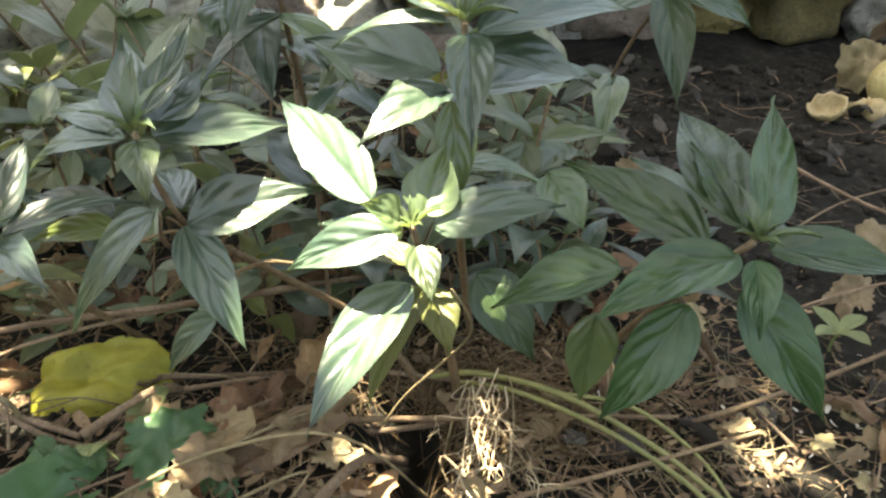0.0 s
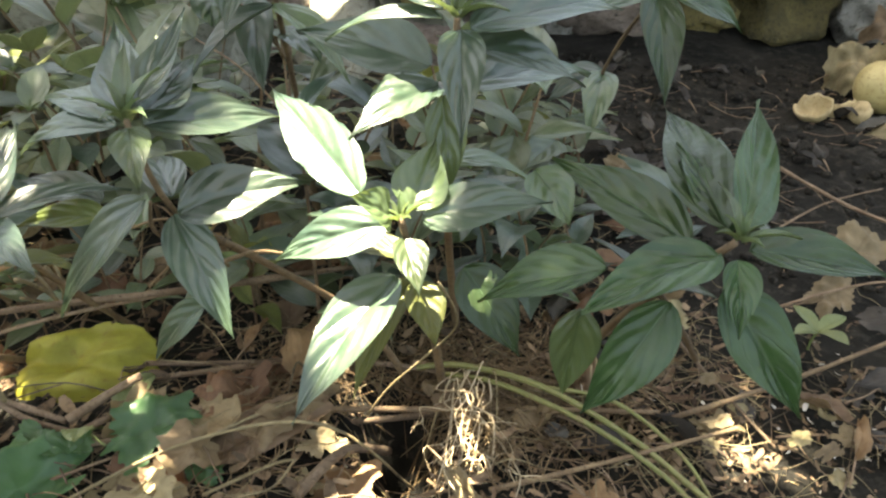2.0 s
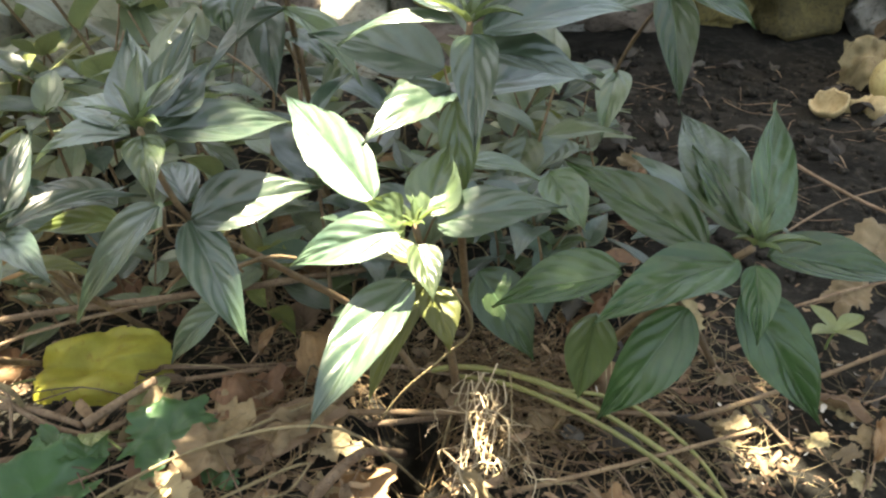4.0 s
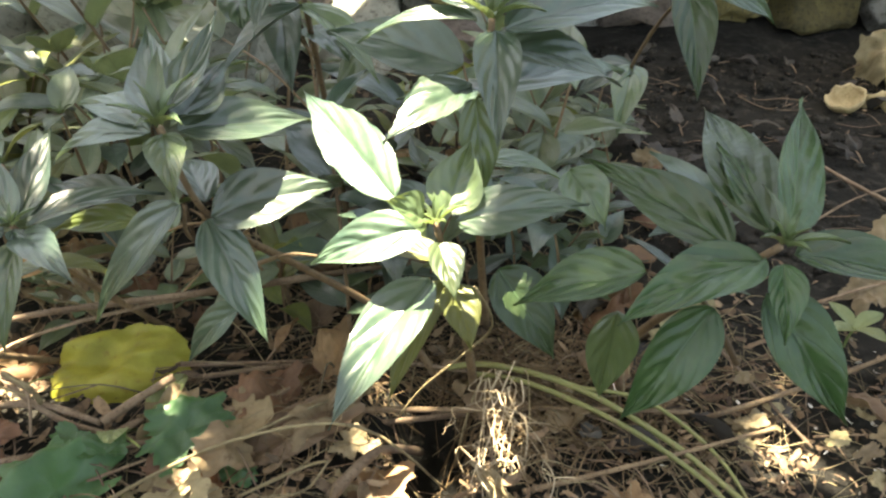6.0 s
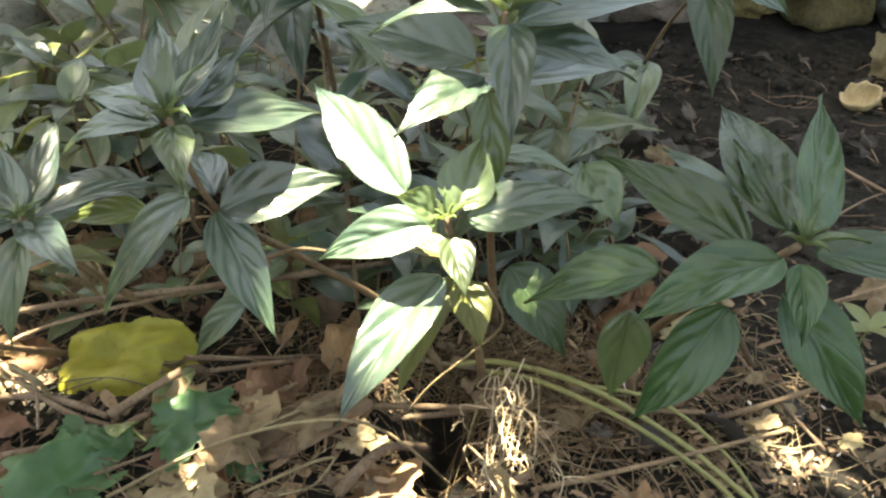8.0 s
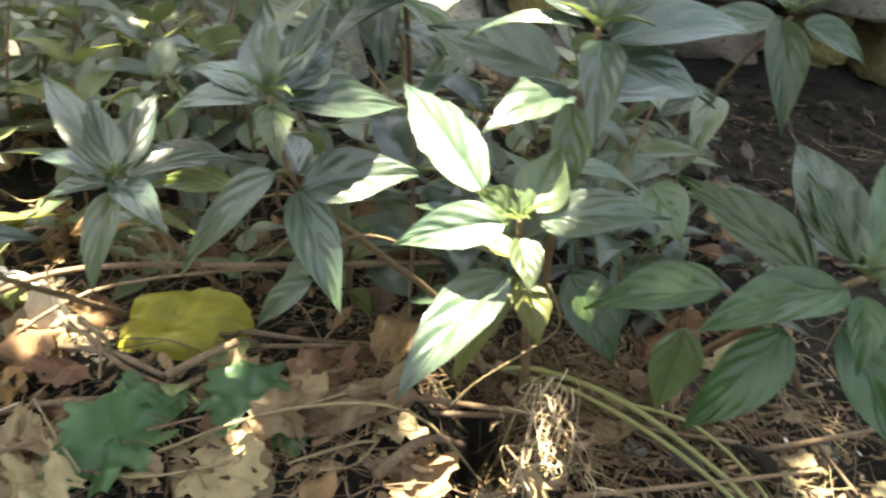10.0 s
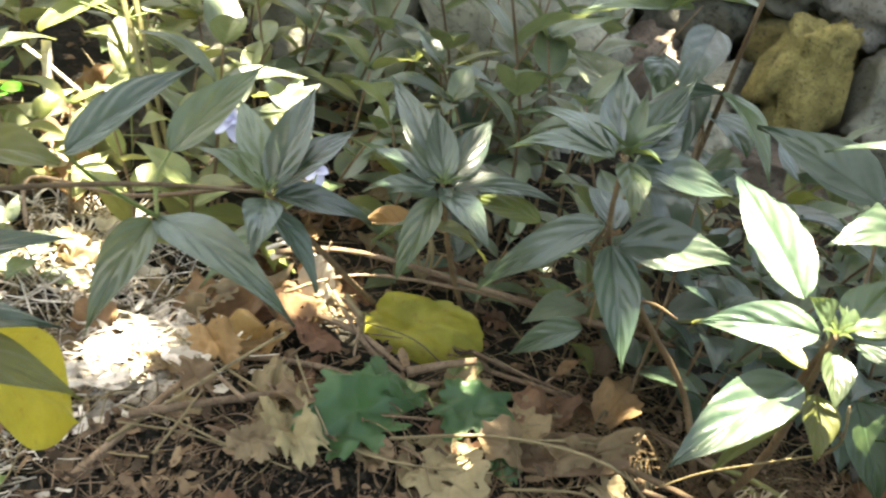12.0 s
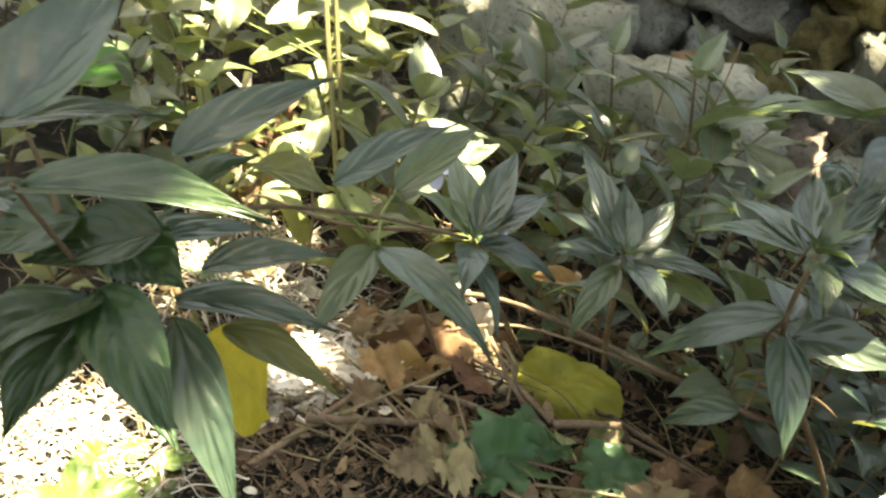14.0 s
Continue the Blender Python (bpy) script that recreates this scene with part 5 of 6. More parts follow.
for k in range(6):
    g = 1.05 * k + 0.3
    r = 0.030 + 0.008 * (k % 2)
    c = Vector((-0.520, 0.174, -0.022))
    tube("leaf_stalk", [c, c + Vector((0.4 * r * math.cos(g), 0.4 * r * math.sin(g), 0.008))], 0.0009, 0.0007, STALK, ps4, 0.1, k, 5)
    verts, faces, uvs = sheet(c + Vector((0.4 * r * math.cos(g), 0.4 * r * math.sin(g), 0.008)), c + Vector((1.4 * r * math.cos(g), 1.4 * r * math.sin(g), 0.010)), 0.026, k * 2.3, lobes=6, depth=0.45, rough=0.25, rings=5, seg=48, teeth=0.05)
    link_mesh("leaf", [v - ps4.location for v in verts], faces, WEED, ps4, uvs)
ps3 = thing("lobed_seedling", (0.385, 0.62, ground_z(0.385, 0.62)), "tiny green seedling at the edge of the bare soil", "plant")
tube("stem", [(0.385, 0.62, 0.0), (0.386, 0.622, 0.02), (0.388, 0.62, 0.035)], 0.0015, 0.001, STALK, ps3)
for k in range(4):
    g = 1.6 * k + 0.4
    leaf(ps3, (0.388, 0.62, 0.035), (0.388 + 0.035 * math.cos(g), 0.62 + 0.035 * math.sin(g), 0.045), 0.018, LIME, prof=width_oval, nu=10, nv=6)


# ---- twigs, stems and vines on the ground ----
def ground_twig(pts, r0, r1, mat=TWIG, label="thin dry brown twig lying on the litter", name="twig", group="twigs"):
    p = [Vector((x, y, ground_z(x, y) + z)) for x, y, z in pts]
    verts, faces = tube_data(p, r0, r1, 7, 0.3, pts[0][0] * 7)
    o = p[0]
    ob = link_mesh(name, [v - o for v in verts], faces, mat)
    ob.location = o
    return tagged(ob, label, "twig", group)


ground_twig([(-0.46, 0.495, 0.088), (-0.386, 0.532, 0.088), (-0.22, 0.596, 0.08), (-0.049, 0.675, 0.06), (0.02, 0.70, 0.03)], 0.0028, 0.0036, label="long dry stem lying across the yellow leaf")
ground_twig([(-0.47, 0.48, 0.03), (-0.38, 0.52, 0.068), (-0.25, 0.595, 0.072), (-0.15, 0.66, 0.05)], 0.0017, 0.0020)
ground_twig([(-0.46, 0.56, 0.07), (-0.40, 0.51, 0.05), (-0.33, 0.47, 0.03), (-0.26, 0.455, 0.02)], 0.0028, 0.0020, label="reddish brown twig slanting over the litter")
ground_twig([(-0.47, 0.42, 0.012), (-0.36, 0.435, 0.02), (-0.22, 0.46, 0.018), (-0.05, 0.52, 0.02), (0.12, 0.53, 0.012)], 0.0034, 0.0026, label="brown stick lying on the litter")
ground_twig([(-0.30, 0.56, 0.015), (-0.20, 0.555, 0.02), (-0.08, 0.57, 0.02), (0.06, 0.535, 0.02)], 0.0026, 0.002, TWIG)
ground_twig([(-0.46, 0.28, 0.02), (-0.42, 0.33, 0.05), (-0.385, 0.40, 0.075)], 0.0016, 0.0012, STRAW, "pale straight straw leaning over the soil")
ground_twig([(-0.52, 0.42, 0.03), (-0.40, 0.385, 0.02), (-0.28, 0.37, 0.018), (-0.18, 0.40, 0.03)], 0.0014, 0.001, STRAW, "long pale straw on the litter")
ground_twig([(-0.27, 0.395, 0.02), (-0.18, 0.43, 0.045), (-0.08, 0.445, 0.055), (-0.01, 0.46, 0.03)], 0.0016, 0.0012, STRAW, "curved pale straw on the litter")
ground_twig([(-0.47, 0.245, 0.0), (-0.455, 0.31, 0.02), (-0.45, 0.36, 0.03)], 0.0040, 0.0030, TWIG, "short thick brown stick")
ground_twig([(-0.098, 0.405, 0.02), (-0.066, 0.452, 0.03), (-0.034, 0.500, 0.045)], 0.0052, 0.0040, TWIG, "thick pale stick leaning on the root collar")
ground_twig([(0.21, 0.50, 0.02), (0.33, 0.53, 0.05), (0.48, 0.58, 0.075)], 0.0026, 0.0020, BROWNSTALK, "greenish dry stem over the litter")
ground_twig([(0.05, 0.42, 0.012), (0.15, 0.445, 0.03), (0.26, 0.475, 0.045)], 0.0022, 0.0018, BROWNSTALK, "greenish dry stem over the litter")
ground_twig([(0.48, 0.98, 0.03), (0.52, 0.85, 0.04), (0.57, 0.74, 0.06)], 0.0028, 0.0022, TWIG, "grey twig on the bare soil")
ground_twig([(0.40, 0.80, 0.02), (0.50, 0.88, 0.03), (0.60, 0.93, 0.03)], 0.0016, 0.0010, TWIG)
ground_twig([(0.36, 0.66, 0.02), (0.48, 0.70, 0.03), (0.62, 0.72, 0.02)], 0.0016, 0.0010, TWIG)
ground_twig([(0.22, 0.60, 0.05), (0.26, 0.55, 0.03), (0.30, 0.48, 0.02)], 0.002, 0.0014, TWIG)
ground_twig([(-0.56, 0.30, 0.19), (-0.62, 0.36, 0.20), (-0.50, 0.34, 0.215), (-0.40, 0.345, 0.235)], 0.0018, 0.0016, BROWNSTALK, "bare brown stem reaching between two herbs")
ground_twig([(-0.42, 0.92, 0.02), (-0.41, 0.90, 0.14), (-0.38, 0.93, 0.26), (-0.39, 0.96, 0.36)], 0.0018, 0.0010, BROWNSTALK, "upright bare brown shoot among herbs")
ground_twig([(-0.30, 1.0, 0.02), (-0.26, 0.95, 0.18), (-0.20, 0.93, 0.34)], 0.0014, 0.0008, BROWNSTALK, "upright bare brown shoot among herbs")

ground_twig([(-0.365, 0.572, 0.100), (-0.354, 0.588, 0.080), (-0.339, 0.597, 0.050)], 0.0022, 0.0018, STRAW, "pale dry stalk standing among the herbs")
ground_twig([(-0.339, 0.579, 0.110), (-0.332, 0.581, 0.090), (-0.333, 0.591, 0.060)], 0.0020, 0.0016, STRAW, "pale dry stalk standing among the herbs")
ground_twig([(-0.377, 0.490, 0.060), (-0.352, 0.481, 0.050), (-0.349, 0.483, 0.030)], 0.0026, 0.0021, STRAW, "pale dry stalk standing among the herbs")
ground_twig([(-0.399, 0.488, 0.030), (-0.348, 0.483, 0.030), (-0.293, 0.465, 0.030)], 0.0034, 0.0027, TWIG, "brown stick lying before the yellow leaf")
ground_twig([(-0.291, 0.465, 0.030), (-0.266, 0.485, 0.035), (-0.240, 0.500, 0.045)], 0.0044, 0.0035, TWIG, "brown stick lying before the yellow leaf")
ground_twig([(-0.167, 0.399, 0.020), (-0.119, 0.424, 0.030), (-0.102, 0.430, 0.030)], 0.0014, 0.0011, STRAW, "pale dry stalk standing among the herbs")
ground_twig([(-0.141, 0.399, 0.020), (-0.115, 0.403, 0.030), (-0.100, 0.422, 0.040)], 0.0011, 0.0009, STRAW, "pale dry stalk standing among the herbs")
ground_twig([(-0.126, 0.598, 0.020), (-0.084, 0.627, 0.030), (-0.035, 0.663, 0.050)], 0.0012, 0.0010, STRAW, "pale dry stalk standing among the herbs")

# CHAFF colour on these stalks stands for the sun on them
ground_twig([(-0.487, 0.526, 0.075), (-0.464, 0.534, 0.082), (-0.441, 0.542, 0.072)], 0.0026, 0.0021, CHAFF, "stalk lying on the straw, coloured white for sunlight", "stalk")
ground_twig([(-0.469, 0.505, 0.075), (-0.453, 0.518, 0.082), (-0.436, 0.530, 0.072)], 0.0030, 0.0024, CHAFF, "stalk lying on the straw, coloured white for sunlight", "stalk")
ground_twig([(-0.509, 0.572, 0.075), (-0.490, 0.558, 0.082), (-0.472, 0.544, 0.072)], 0.0026, 0.0021, CHAFF, "stalk lying on the straw, coloured white for sunlight", "stalk")
ground_twig([(-0.491, 0.551, 0.075), (-0.469, 0.546, 0.082), (-0.446, 0.541, 0.072)], 0.0020, 0.0016, CHAFF, "stalk lying on the straw, coloured white for sunlight", "stalk")

# a stick bridging the hollow
ground_twig([(x, y, z - ground_z(x, y)) for x, y, z in ((-0.200, 0.492, 0.026), (-0.100, 0.500, 0.034), (-0.009, 0.503, 0.034), (0.090, 0.504, 0.036), (0.200, 0.498, 0.040))], 0.0030, 0.0022, BROWNSTALK, "dark reddish stick bridging a hollow in the soil")

# sticks and larger dead leaves in front of the seedling
ground_twig([(-0.450, 0.291, 0.042), (-0.409, 0.336, 0.032), (-0.368, 0.385, 0.025), (-0.317, 0.433, 0.023), (-0.261, 0.474, 0.023)], 0.0036, 0.0028, TWIG, "thick tan stick lying over the litter")
ground_twig([(-0.378, 0.414, 0.042), (-0.341, 0.381, 0.038), (-0.308, 0.353, 0.038)], 0.0011, 0.0009, STRAW, "short pale straw crossing the litter")
ground_twig([(-0.407, 0.269, 0.037), (-0.411, 0.302, 0.038), (-0.419, 0.340, 0.039)], 0.0013, 0.001, STRAW, "pale straight straw leaning over the soil")
ground_twig([(-0.463, 0.295, 0.045), (-0.414, 0.305, 0.033), (-0.371, 0.310, 0.026), (-0.317, 0.320, 0.023)], 0.001, 0.0009, STRAW, "long pale straw on the litter")
ground_twig([(-0.455, 0.285, 0.038), (-0.404, 0.304, 0.026), (-0.356, 0.315, 0.019)], 0.0009, 0.0008, STRAW, "long pale straw on the litter")
ground_twig([(-0.303, 0.369, 0.018), (-0.257, 0.376, 0.018), (-0.219, 0.378, 0.018)], 0.0016, 0.0012, STRAW, "curved pale straw on the litter")
ground_twig([(-0.219, 0.397, 0.028), (-0.182, 0.442, 0.028), (-0.141, 0.477, 0.028), (-0.091, 0.509, 0.028)], 0.0014, 0.0012, STRAW, "curved pale straw on the litter")
ground_twig([(-0.305, 0.411, 0.018), (-0.246, 0.439, 0.018), (-0.194, 0.466, 0.018)], 0.0014, 0.0012, TWIG, "thin dry brown twig lying on the litter")
ground_twig([(-0.219, 0.477, 0.018), (-0.183, 0.499, 0.018), (-0.148, 0.529, 0.018)], 0.0026, 0.0022, TWIG, "dark stick half hidden under leaves")
ground_twig([(-0.260, 0.525, 0.018), (-0.198, 0.546, 0.018), (-0.125, 0.573, 0.018)], 0.0028, 0.0024, TWIG, "dark stick half hidden under leaves")
ground_twig([(-0.461, 0.364, 0.050), (-0.423, 0.362, 0.040), (-0.386, 0.352, 0.033)], 0.0022, 0.0018, TWIG, "short brown stick in the litter")
ground_twig([(-0.423, 0.529, 0.060), (-0.387, 0.488, 0.053), (-0.346, 0.474, 0.048)], 0.0012, 0.001, STRAW, "pale straw before the yellow leaf")
ground_twig([(-0.383, 0.495, 0.052), (-0.354, 0.478, 0.049), (-0.334, 0.437, 0.048)], 0.0016, 0.0012, TWIG, "forked brown twig before the yellow leaf")
torn((-0.372, 0.377, 0.040), (-0.300, 0.320, 0.045), 0.05, PALEDRY, "torn tan dry leaf with pointed lobes", 7.0, lobes=3, depth=0.4, rough=0.42, curl=0.3, holes=0.08, face=0.35)
torn((-0.376, 0.318, 0.040), (-0.331, 0.317, 0.045), 0.04, PALEDRY, "torn tan dry leaf with pointed lobes", 8.7, lobes=3, depth=0.4, rough=0.42, curl=0.3, holes=0.08, face=0.35)
torn((-0.240, 0.390, 0.040), (-0.176, 0.371, 0.045), 0.06, PALEDRY, "broad tan dry leaf with holes", 10.4, lobes=0, depth=0.4, rough=0.28, curl=0.2, holes=0.20, face=0.35)
torn((-0.201, 0.498, 0.040), (-0.161, 0.461, 0.045), 0.045, DRY, "brown oval dry leaf under the seedling", 12.1, lobes=0, depth=0.4, rough=0.28, curl=0.2, holes=0.08, face=0.35)
torn((-0.461, 0.507, 0.040), (-0.399, 0.465, 0.045), 0.045, RUST, "orange brown dry leaf among litter", 13.8, lobes=0, depth=0.4, rough=0.28, curl=0.2, holes=0.08, face=0.35)
torn((-0.388, 0.443, 0.040), (-0.380, 0.476, 0.045), 0.05, RUST, "curled purplish brown dry leaf in the litter", 15.5, lobes=0, depth=0.4, rough=0.28, curl=0.2, holes=0.08, face=0.35)
torn((-0.479, 0.411, 0.040), (-0.418, 0.380, 0.045), 0.042, ORANGE, "yellowish brown dry leaf among litter", 17.2, lobes=3, depth=0.4, rough=0.42, curl=0.3, holes=0.08, face=0.35)
torn((-0.417, 0.347, 0.040), (-0.450, 0.357, 0.045), 0.04, DRY, "crumpled brown dry leaf beside twigs", 18.9, lobes=3, depth=0.4, rough=0.42, curl=0.3, holes=0.08, face=0.35)

shoot = thing("bare_shoot", (-0.42, 0.86, ground_z(-0.42, 0.86)), "bare brown shoot with one withered brown leaf", "plant")
tube("stem", [(-0.42, 0.86, 0.0), (-0.43, 0.92, 0.14), (-0.47, 1.03, 0.23), (-0.505, 1.11, 0.285)], 0.0022, 0.0012, BROWNSTALK, shoot, 0.3, 4)
tube("side_twig", [(-0.432, 0.93, 0.15), (-0.40, 0.95, 0.20), (-0.385, 0.98, 0.26)], 0.0018, 0.001, TWIG, shoot, 0.3, 5)
leaf(shoot, (-0.505, 1.11, 0.280), (-0.445, 1.14, 0.285), 0.034, RUST, "withered_leaf", "withered rust-brown leaf", prof=width_oval, face=0.4)

stick = thing("bleached_stick", (-0.948, 0.69, ground_z(-0.948, 0.69)), "bleached white stick standing in the litter", "twig")
tube("wood", [(-0.945, 0.688, -0.060), (-0.950, 0.692, -0.030), (-0.962, 0.702, 0.010), (-0.984, 0.720, 0.072)], 0.0105, 0.0062, CHAFF, stick, 0.45, 6)
tube("side_twig", [(-1.013, 0.710, 0.056), (-0.972, 0.712, 0.044), (-0.919, 0.720, 0.019)], 0.0030, 0.0024, CHAFF, stick, 0.3, 7)
tube("side_twig", [(-0.955, 0.697, -0.012), (-0.938, 0.690, 0.012), (-0.934, 0.688, 0.030)], 0.0050, 0.0022, CHAFF, stick, 0.3, 9)
torn((-0.955, 0.745, -0.040), (-0.960, 0.795, 0.030), 0.085, RUST, "large curled pinkish brown dry leaf beside a stick", 3.7, rough=0.25, curl=0.3, dome=0.1, face=0.9, crease=0.12, rings=10, seg=64)
torn((-0.905, 0.738, -0.030), (-0.925, 0.765, 0.015), 0.060, RUST, "large curled pinkish brown dry leaf beside a stick", 9.1, rough=0.25, curl=0.35, face=0.9, crease=0.12, rings=10, seg=64)
torn((-0.840, 0.735, -0.025), (-0.862, 0.775, 0.010), 0.055, DARKDRY, "crumpled grey-brown dry leaf behind the shoots", 5.9, rough=0.3, curl=0.35, face=0.7, rings=8, seg=48)
v, f = stone_data((0, 0, 0.05), (0.16, 0.12, 0.13), 7.0, 10)
rock = link_mesh("stone", v, f, STONE_DARK)
rock.location = (-0.86, 0.90, ground_z(-0.86, 0.90) + 0.005)
tagged(rock, "dark grey stone half hidden by leaves", "stone")

vine = thing("creeping_vine", (-0.01, 0.555, 0.03), "yellow-green creeping stems arching from the root collar", "vine")
tube("runner", [(-0.01, 0.548, 0.042), (0.03, 0.541, 0.052), (0.10, 0.511, 0.055), (0.170, 0.464, 0.042), (0.215, 0.425, 0.026), (0.25, 0.39, 0.018)], 0.0028, 0.0024, VINE, vine, 0.15, 3)
tube("runner", [(0.01, 0.543, 0.040), (0.06, 0.522, 0.049), (0.13, 0.478, 0.048), (0.19, 0.433, 0.034), (0.22, 0.40, 0.018)], 0.0025, 0.0021, VINE, vine, 0.15, 5)
tube("runner", [(0.10, 0.511, 0.055), (0.16, 0.50, 0.050), (0.21, 0.455, 0.034), (0.235, 0.41, 0.01)], 0.0019, 0.0016, VINE, vine, 0.15, 7)
tube("tendril", [(0.005, 0.38, 0.255), (0.018, 0.40, 0.21), (0.000, 0.44, 0.15), (-0.03, 0.47, 0.09), (-0.05, 0.49, 0.04)], 0.0008, 0.001, STRAW, vine, 0.2, 9, 5)


def strands(name, count, spread, mat, label, rad, seed, ln=(0.04, 0.16), lift=0.02, aim=None, wiggle=0.05):
    """Loose straw and root threads, too many to count."""
    rng = random.Random(seed)
    verts, faces = [], []
    for k in range(count):
        x, y = spread(rng)
        if in_pit(x, y):
            continue
        g = rng.uniform(0, 6.28) if aim is None else rng.gauss(aim, 0.45)
        l = rng.uniform(*ln)
        bend = rng.gauss(0, wiggle) * l
        dx, dy = math.cos(g) * l / 2, math.sin(g) * l / 2
        pts = []
        for f in (-1, -0.33, 0.33, 1):
            px, py = x + dx * f - dy / l * bend * (1 - f * f) * 2, y + dy * f + dx / l * bend * (1 - f * f) * 2
            pts.append((px, py, ground_z(px, py) + 0.003 + lift * rng.random() ** 2))
        v, fc = tube_data(pts, rad * rng.uniform(0.6, 1.3), rad * 0.5, 4, 0.2, k)
        o = len(verts)
        verts += v
        faces += [tuple(i + o for i in f) for f in fc]
    ob = link_mesh(name, verts, faces, mat)
    tagged(ob, label, "litter", kind="stuff")


def litter_spot(rng):
    while True:
        x, y = rng.gauss(-0.15, 0.34), rng.gauss(0.52, 0.20)
        if y > 0.05 and x < 0.62 and not (x > 0.3 and y > 0.66) and not (x < -0.28 and y < 0.37 and rng.random() < 0.8):
            return x, y


def mat_spot(rng):
    """Round the stem bases, clear of the yellow leaf and the seedling."""
    while True:
        x, y = (rng.gauss(0.045, 0.075), rng.gauss(0.535, 0.045)) if rng.random() < 0.65 else (rng.gauss(-0.14, 0.07), rng.gauss(0.51, 0.06))
        if not (x < -0.16 and 0.42 < y < 0.62) and not (-0.12 < x < 0.015 and y < 0.54):
            return x, y


def flakes(name, count, spread, mat, label, size, seed, lift=0.012):
    """Broken bits of dead leaf and chaff, too many to count."""
    rng = random.Random(seed)
    verts, faces = [], []
    for k in range(count):
        x, y = spread(rng)
        if in_pit(x, y):
            continue
        l = rng.uniform(*size)
        w = l * rng.uniform(0.16, 0.6)
        g = rng.uniform(0, 6.28)
        a = Vector((math.cos(g), math.sin(g), rng.uniform(-0.5, 0.5))).normalized()
        n = Vector((rng.gauss(0, 0.4), rng.gauss(0, 0.4), 1))
        s = a.cross(n).normalized()
        n = s.cross(a)
        c = Vector((x, y, ground_z(x, y) + 0.004 + lift * rng.random() ** 2))
        bend = rng.uniform(-0.5, 0.7)
        o = len(verts)
        for i in range(4):
            f = i / 3 - 0.5
            ww = w * (1 - 1.6 * f * f) * rng.uniform(0.6, 1.2)
            for v in (-0.5, 0.0, 0.5):
                verts.append(c + a * (f * l) + s * (v * ww) + n * (bend * l * (f * f + v * v * 0.5) + rng.gauss(0, 0.05) * l))
        for i in range(3):
            for j in range(2):
                p = o + i * 3 + j
                faces.append((p, p + 1, p + 4, p + 3))
    ob = link_mesh(name, verts, faces, mat)
    tagged(ob, label, "litter", kind="stuff")


def soil_spot(rng):
    return rng.uniform(-0.75, 0.9), rng.uniform(0.10, 1.4)


strands("dry_straw", 170, litter_spot, STRAW, "tangle of dry straw and thin stalks on the soil", 0.0006, 11)
# CHAFF strands: sun glare is put into the straw colour
strands("dry_straw", 90, lambda r: (r.gauss(-0.545, 0.04), r.gauss(0.385, 0.04)), CHAFF, "straw heap, paled for the sun on it", 0.0013, 12, (0.05, 0.15), 0.035, 0.5)
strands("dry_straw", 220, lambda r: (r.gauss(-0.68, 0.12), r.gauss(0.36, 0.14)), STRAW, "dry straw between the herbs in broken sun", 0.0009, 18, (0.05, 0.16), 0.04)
strands("bleached_straw", 190, lambda r: (r.gauss(-0.70, 0.07), r.gauss(0.50, 0.07)), CHAFF, "straw between the herbs, paled for broken sun", 0.0013, 37, (0.05, 0.16), 0.04)
strands("bleached_straw", 520, lambda r: (r.gauss(-0.60, 0.07), r.gauss(0.13, 0.07)), CHAFF, "straw and chaff, paled for sun glare", 0.0008, 17, (0.02, 0.09), 0.02)
strands("dry_straw", 230, lambda r: (r.gauss(0.15, 0.18), r.gauss(0.54, 0.08)), STRAW, "greyish straw round the root collars", 0.0005, 33, (0.04, 0.14), 0.03)
strands("dark_twiglets", 230, litter_spot, TWIG, "tangle of thin dark twigs and rootlets on the soil", 0.0010, 16, (0.04, 0.15), 0.03)
strands("root_mat", 640, mat_spot, DRYSTALK, "matted brown rootlets round the stem bases", 0.0007, 61, (0.03, 0.11), 0.026, None, 0.22)
strands("soil_roots", 60, lambda r: (r.uniform(0.2, 0.8), r.uniform(0.7, 1.35)), TWIG, "thin roots on the bare soil", 0.0008, 14, (0.03, 0.12), 0.012)
strands("far_straw", 300, lambda r: (r.uniform(-1.4, 0.2), r.uniform(0.5, 1.5)), STRAW, "dry stalks between the herbs behind", 0.0011, 15, (0.05, 0.18), 0.05)
flakes("leaf_crumbs", 1500, litter_spot, DUFF, "crumbled brown leaf litter on the soil", (0.006, 0.022), 21, 0.02)
flakes("leaf_crumbs", 2600, litter_spot, DUFF, "fine brown leaf crumbs on the soil", (0.003, 0.009), 27, 0.01)
flakes("leaf_crumbs", 1700, lambda r: (r.gauss(-0.38, 0.11), r.gauss(0.34, 0.05)), DUFF, "fine brown leaf crumbs on dug soil", (0.0015, 0.006), 28, 0.008)
strands("dark_twiglets", 200, lambda r: (r.gauss(-0.40, 0.09), r.gauss(0.30, 0.07)), TWIG, "thin rootlets on dug soil", 0.0007, 34, (0.02, 0.08), 0.012)
flakes("leaf_crumbs", 420, lambda r: (r.gauss(-0.41, 0.09), r.gauss(0.31, 0.07)), DUFF, "brown leaf bits on dug soil", (0.006, 0.022), 35, 0.014)
flakes("leaf_crumbs", 700, soil_spot, DUFF, "scattered brown leaf crumbs on bare soil", (0.003, 0.011), 22)
# CHAFF bits, whitened in colour for sun glare like the straw
flakes("pale_chaff", 700, lambda r: (r.gauss(-0.60, 0.07), r.gauss(0.13, 0.08)), CHAFF, "chaff and leaf bits, paled for sun glare", (0.004, 0.015), 23)
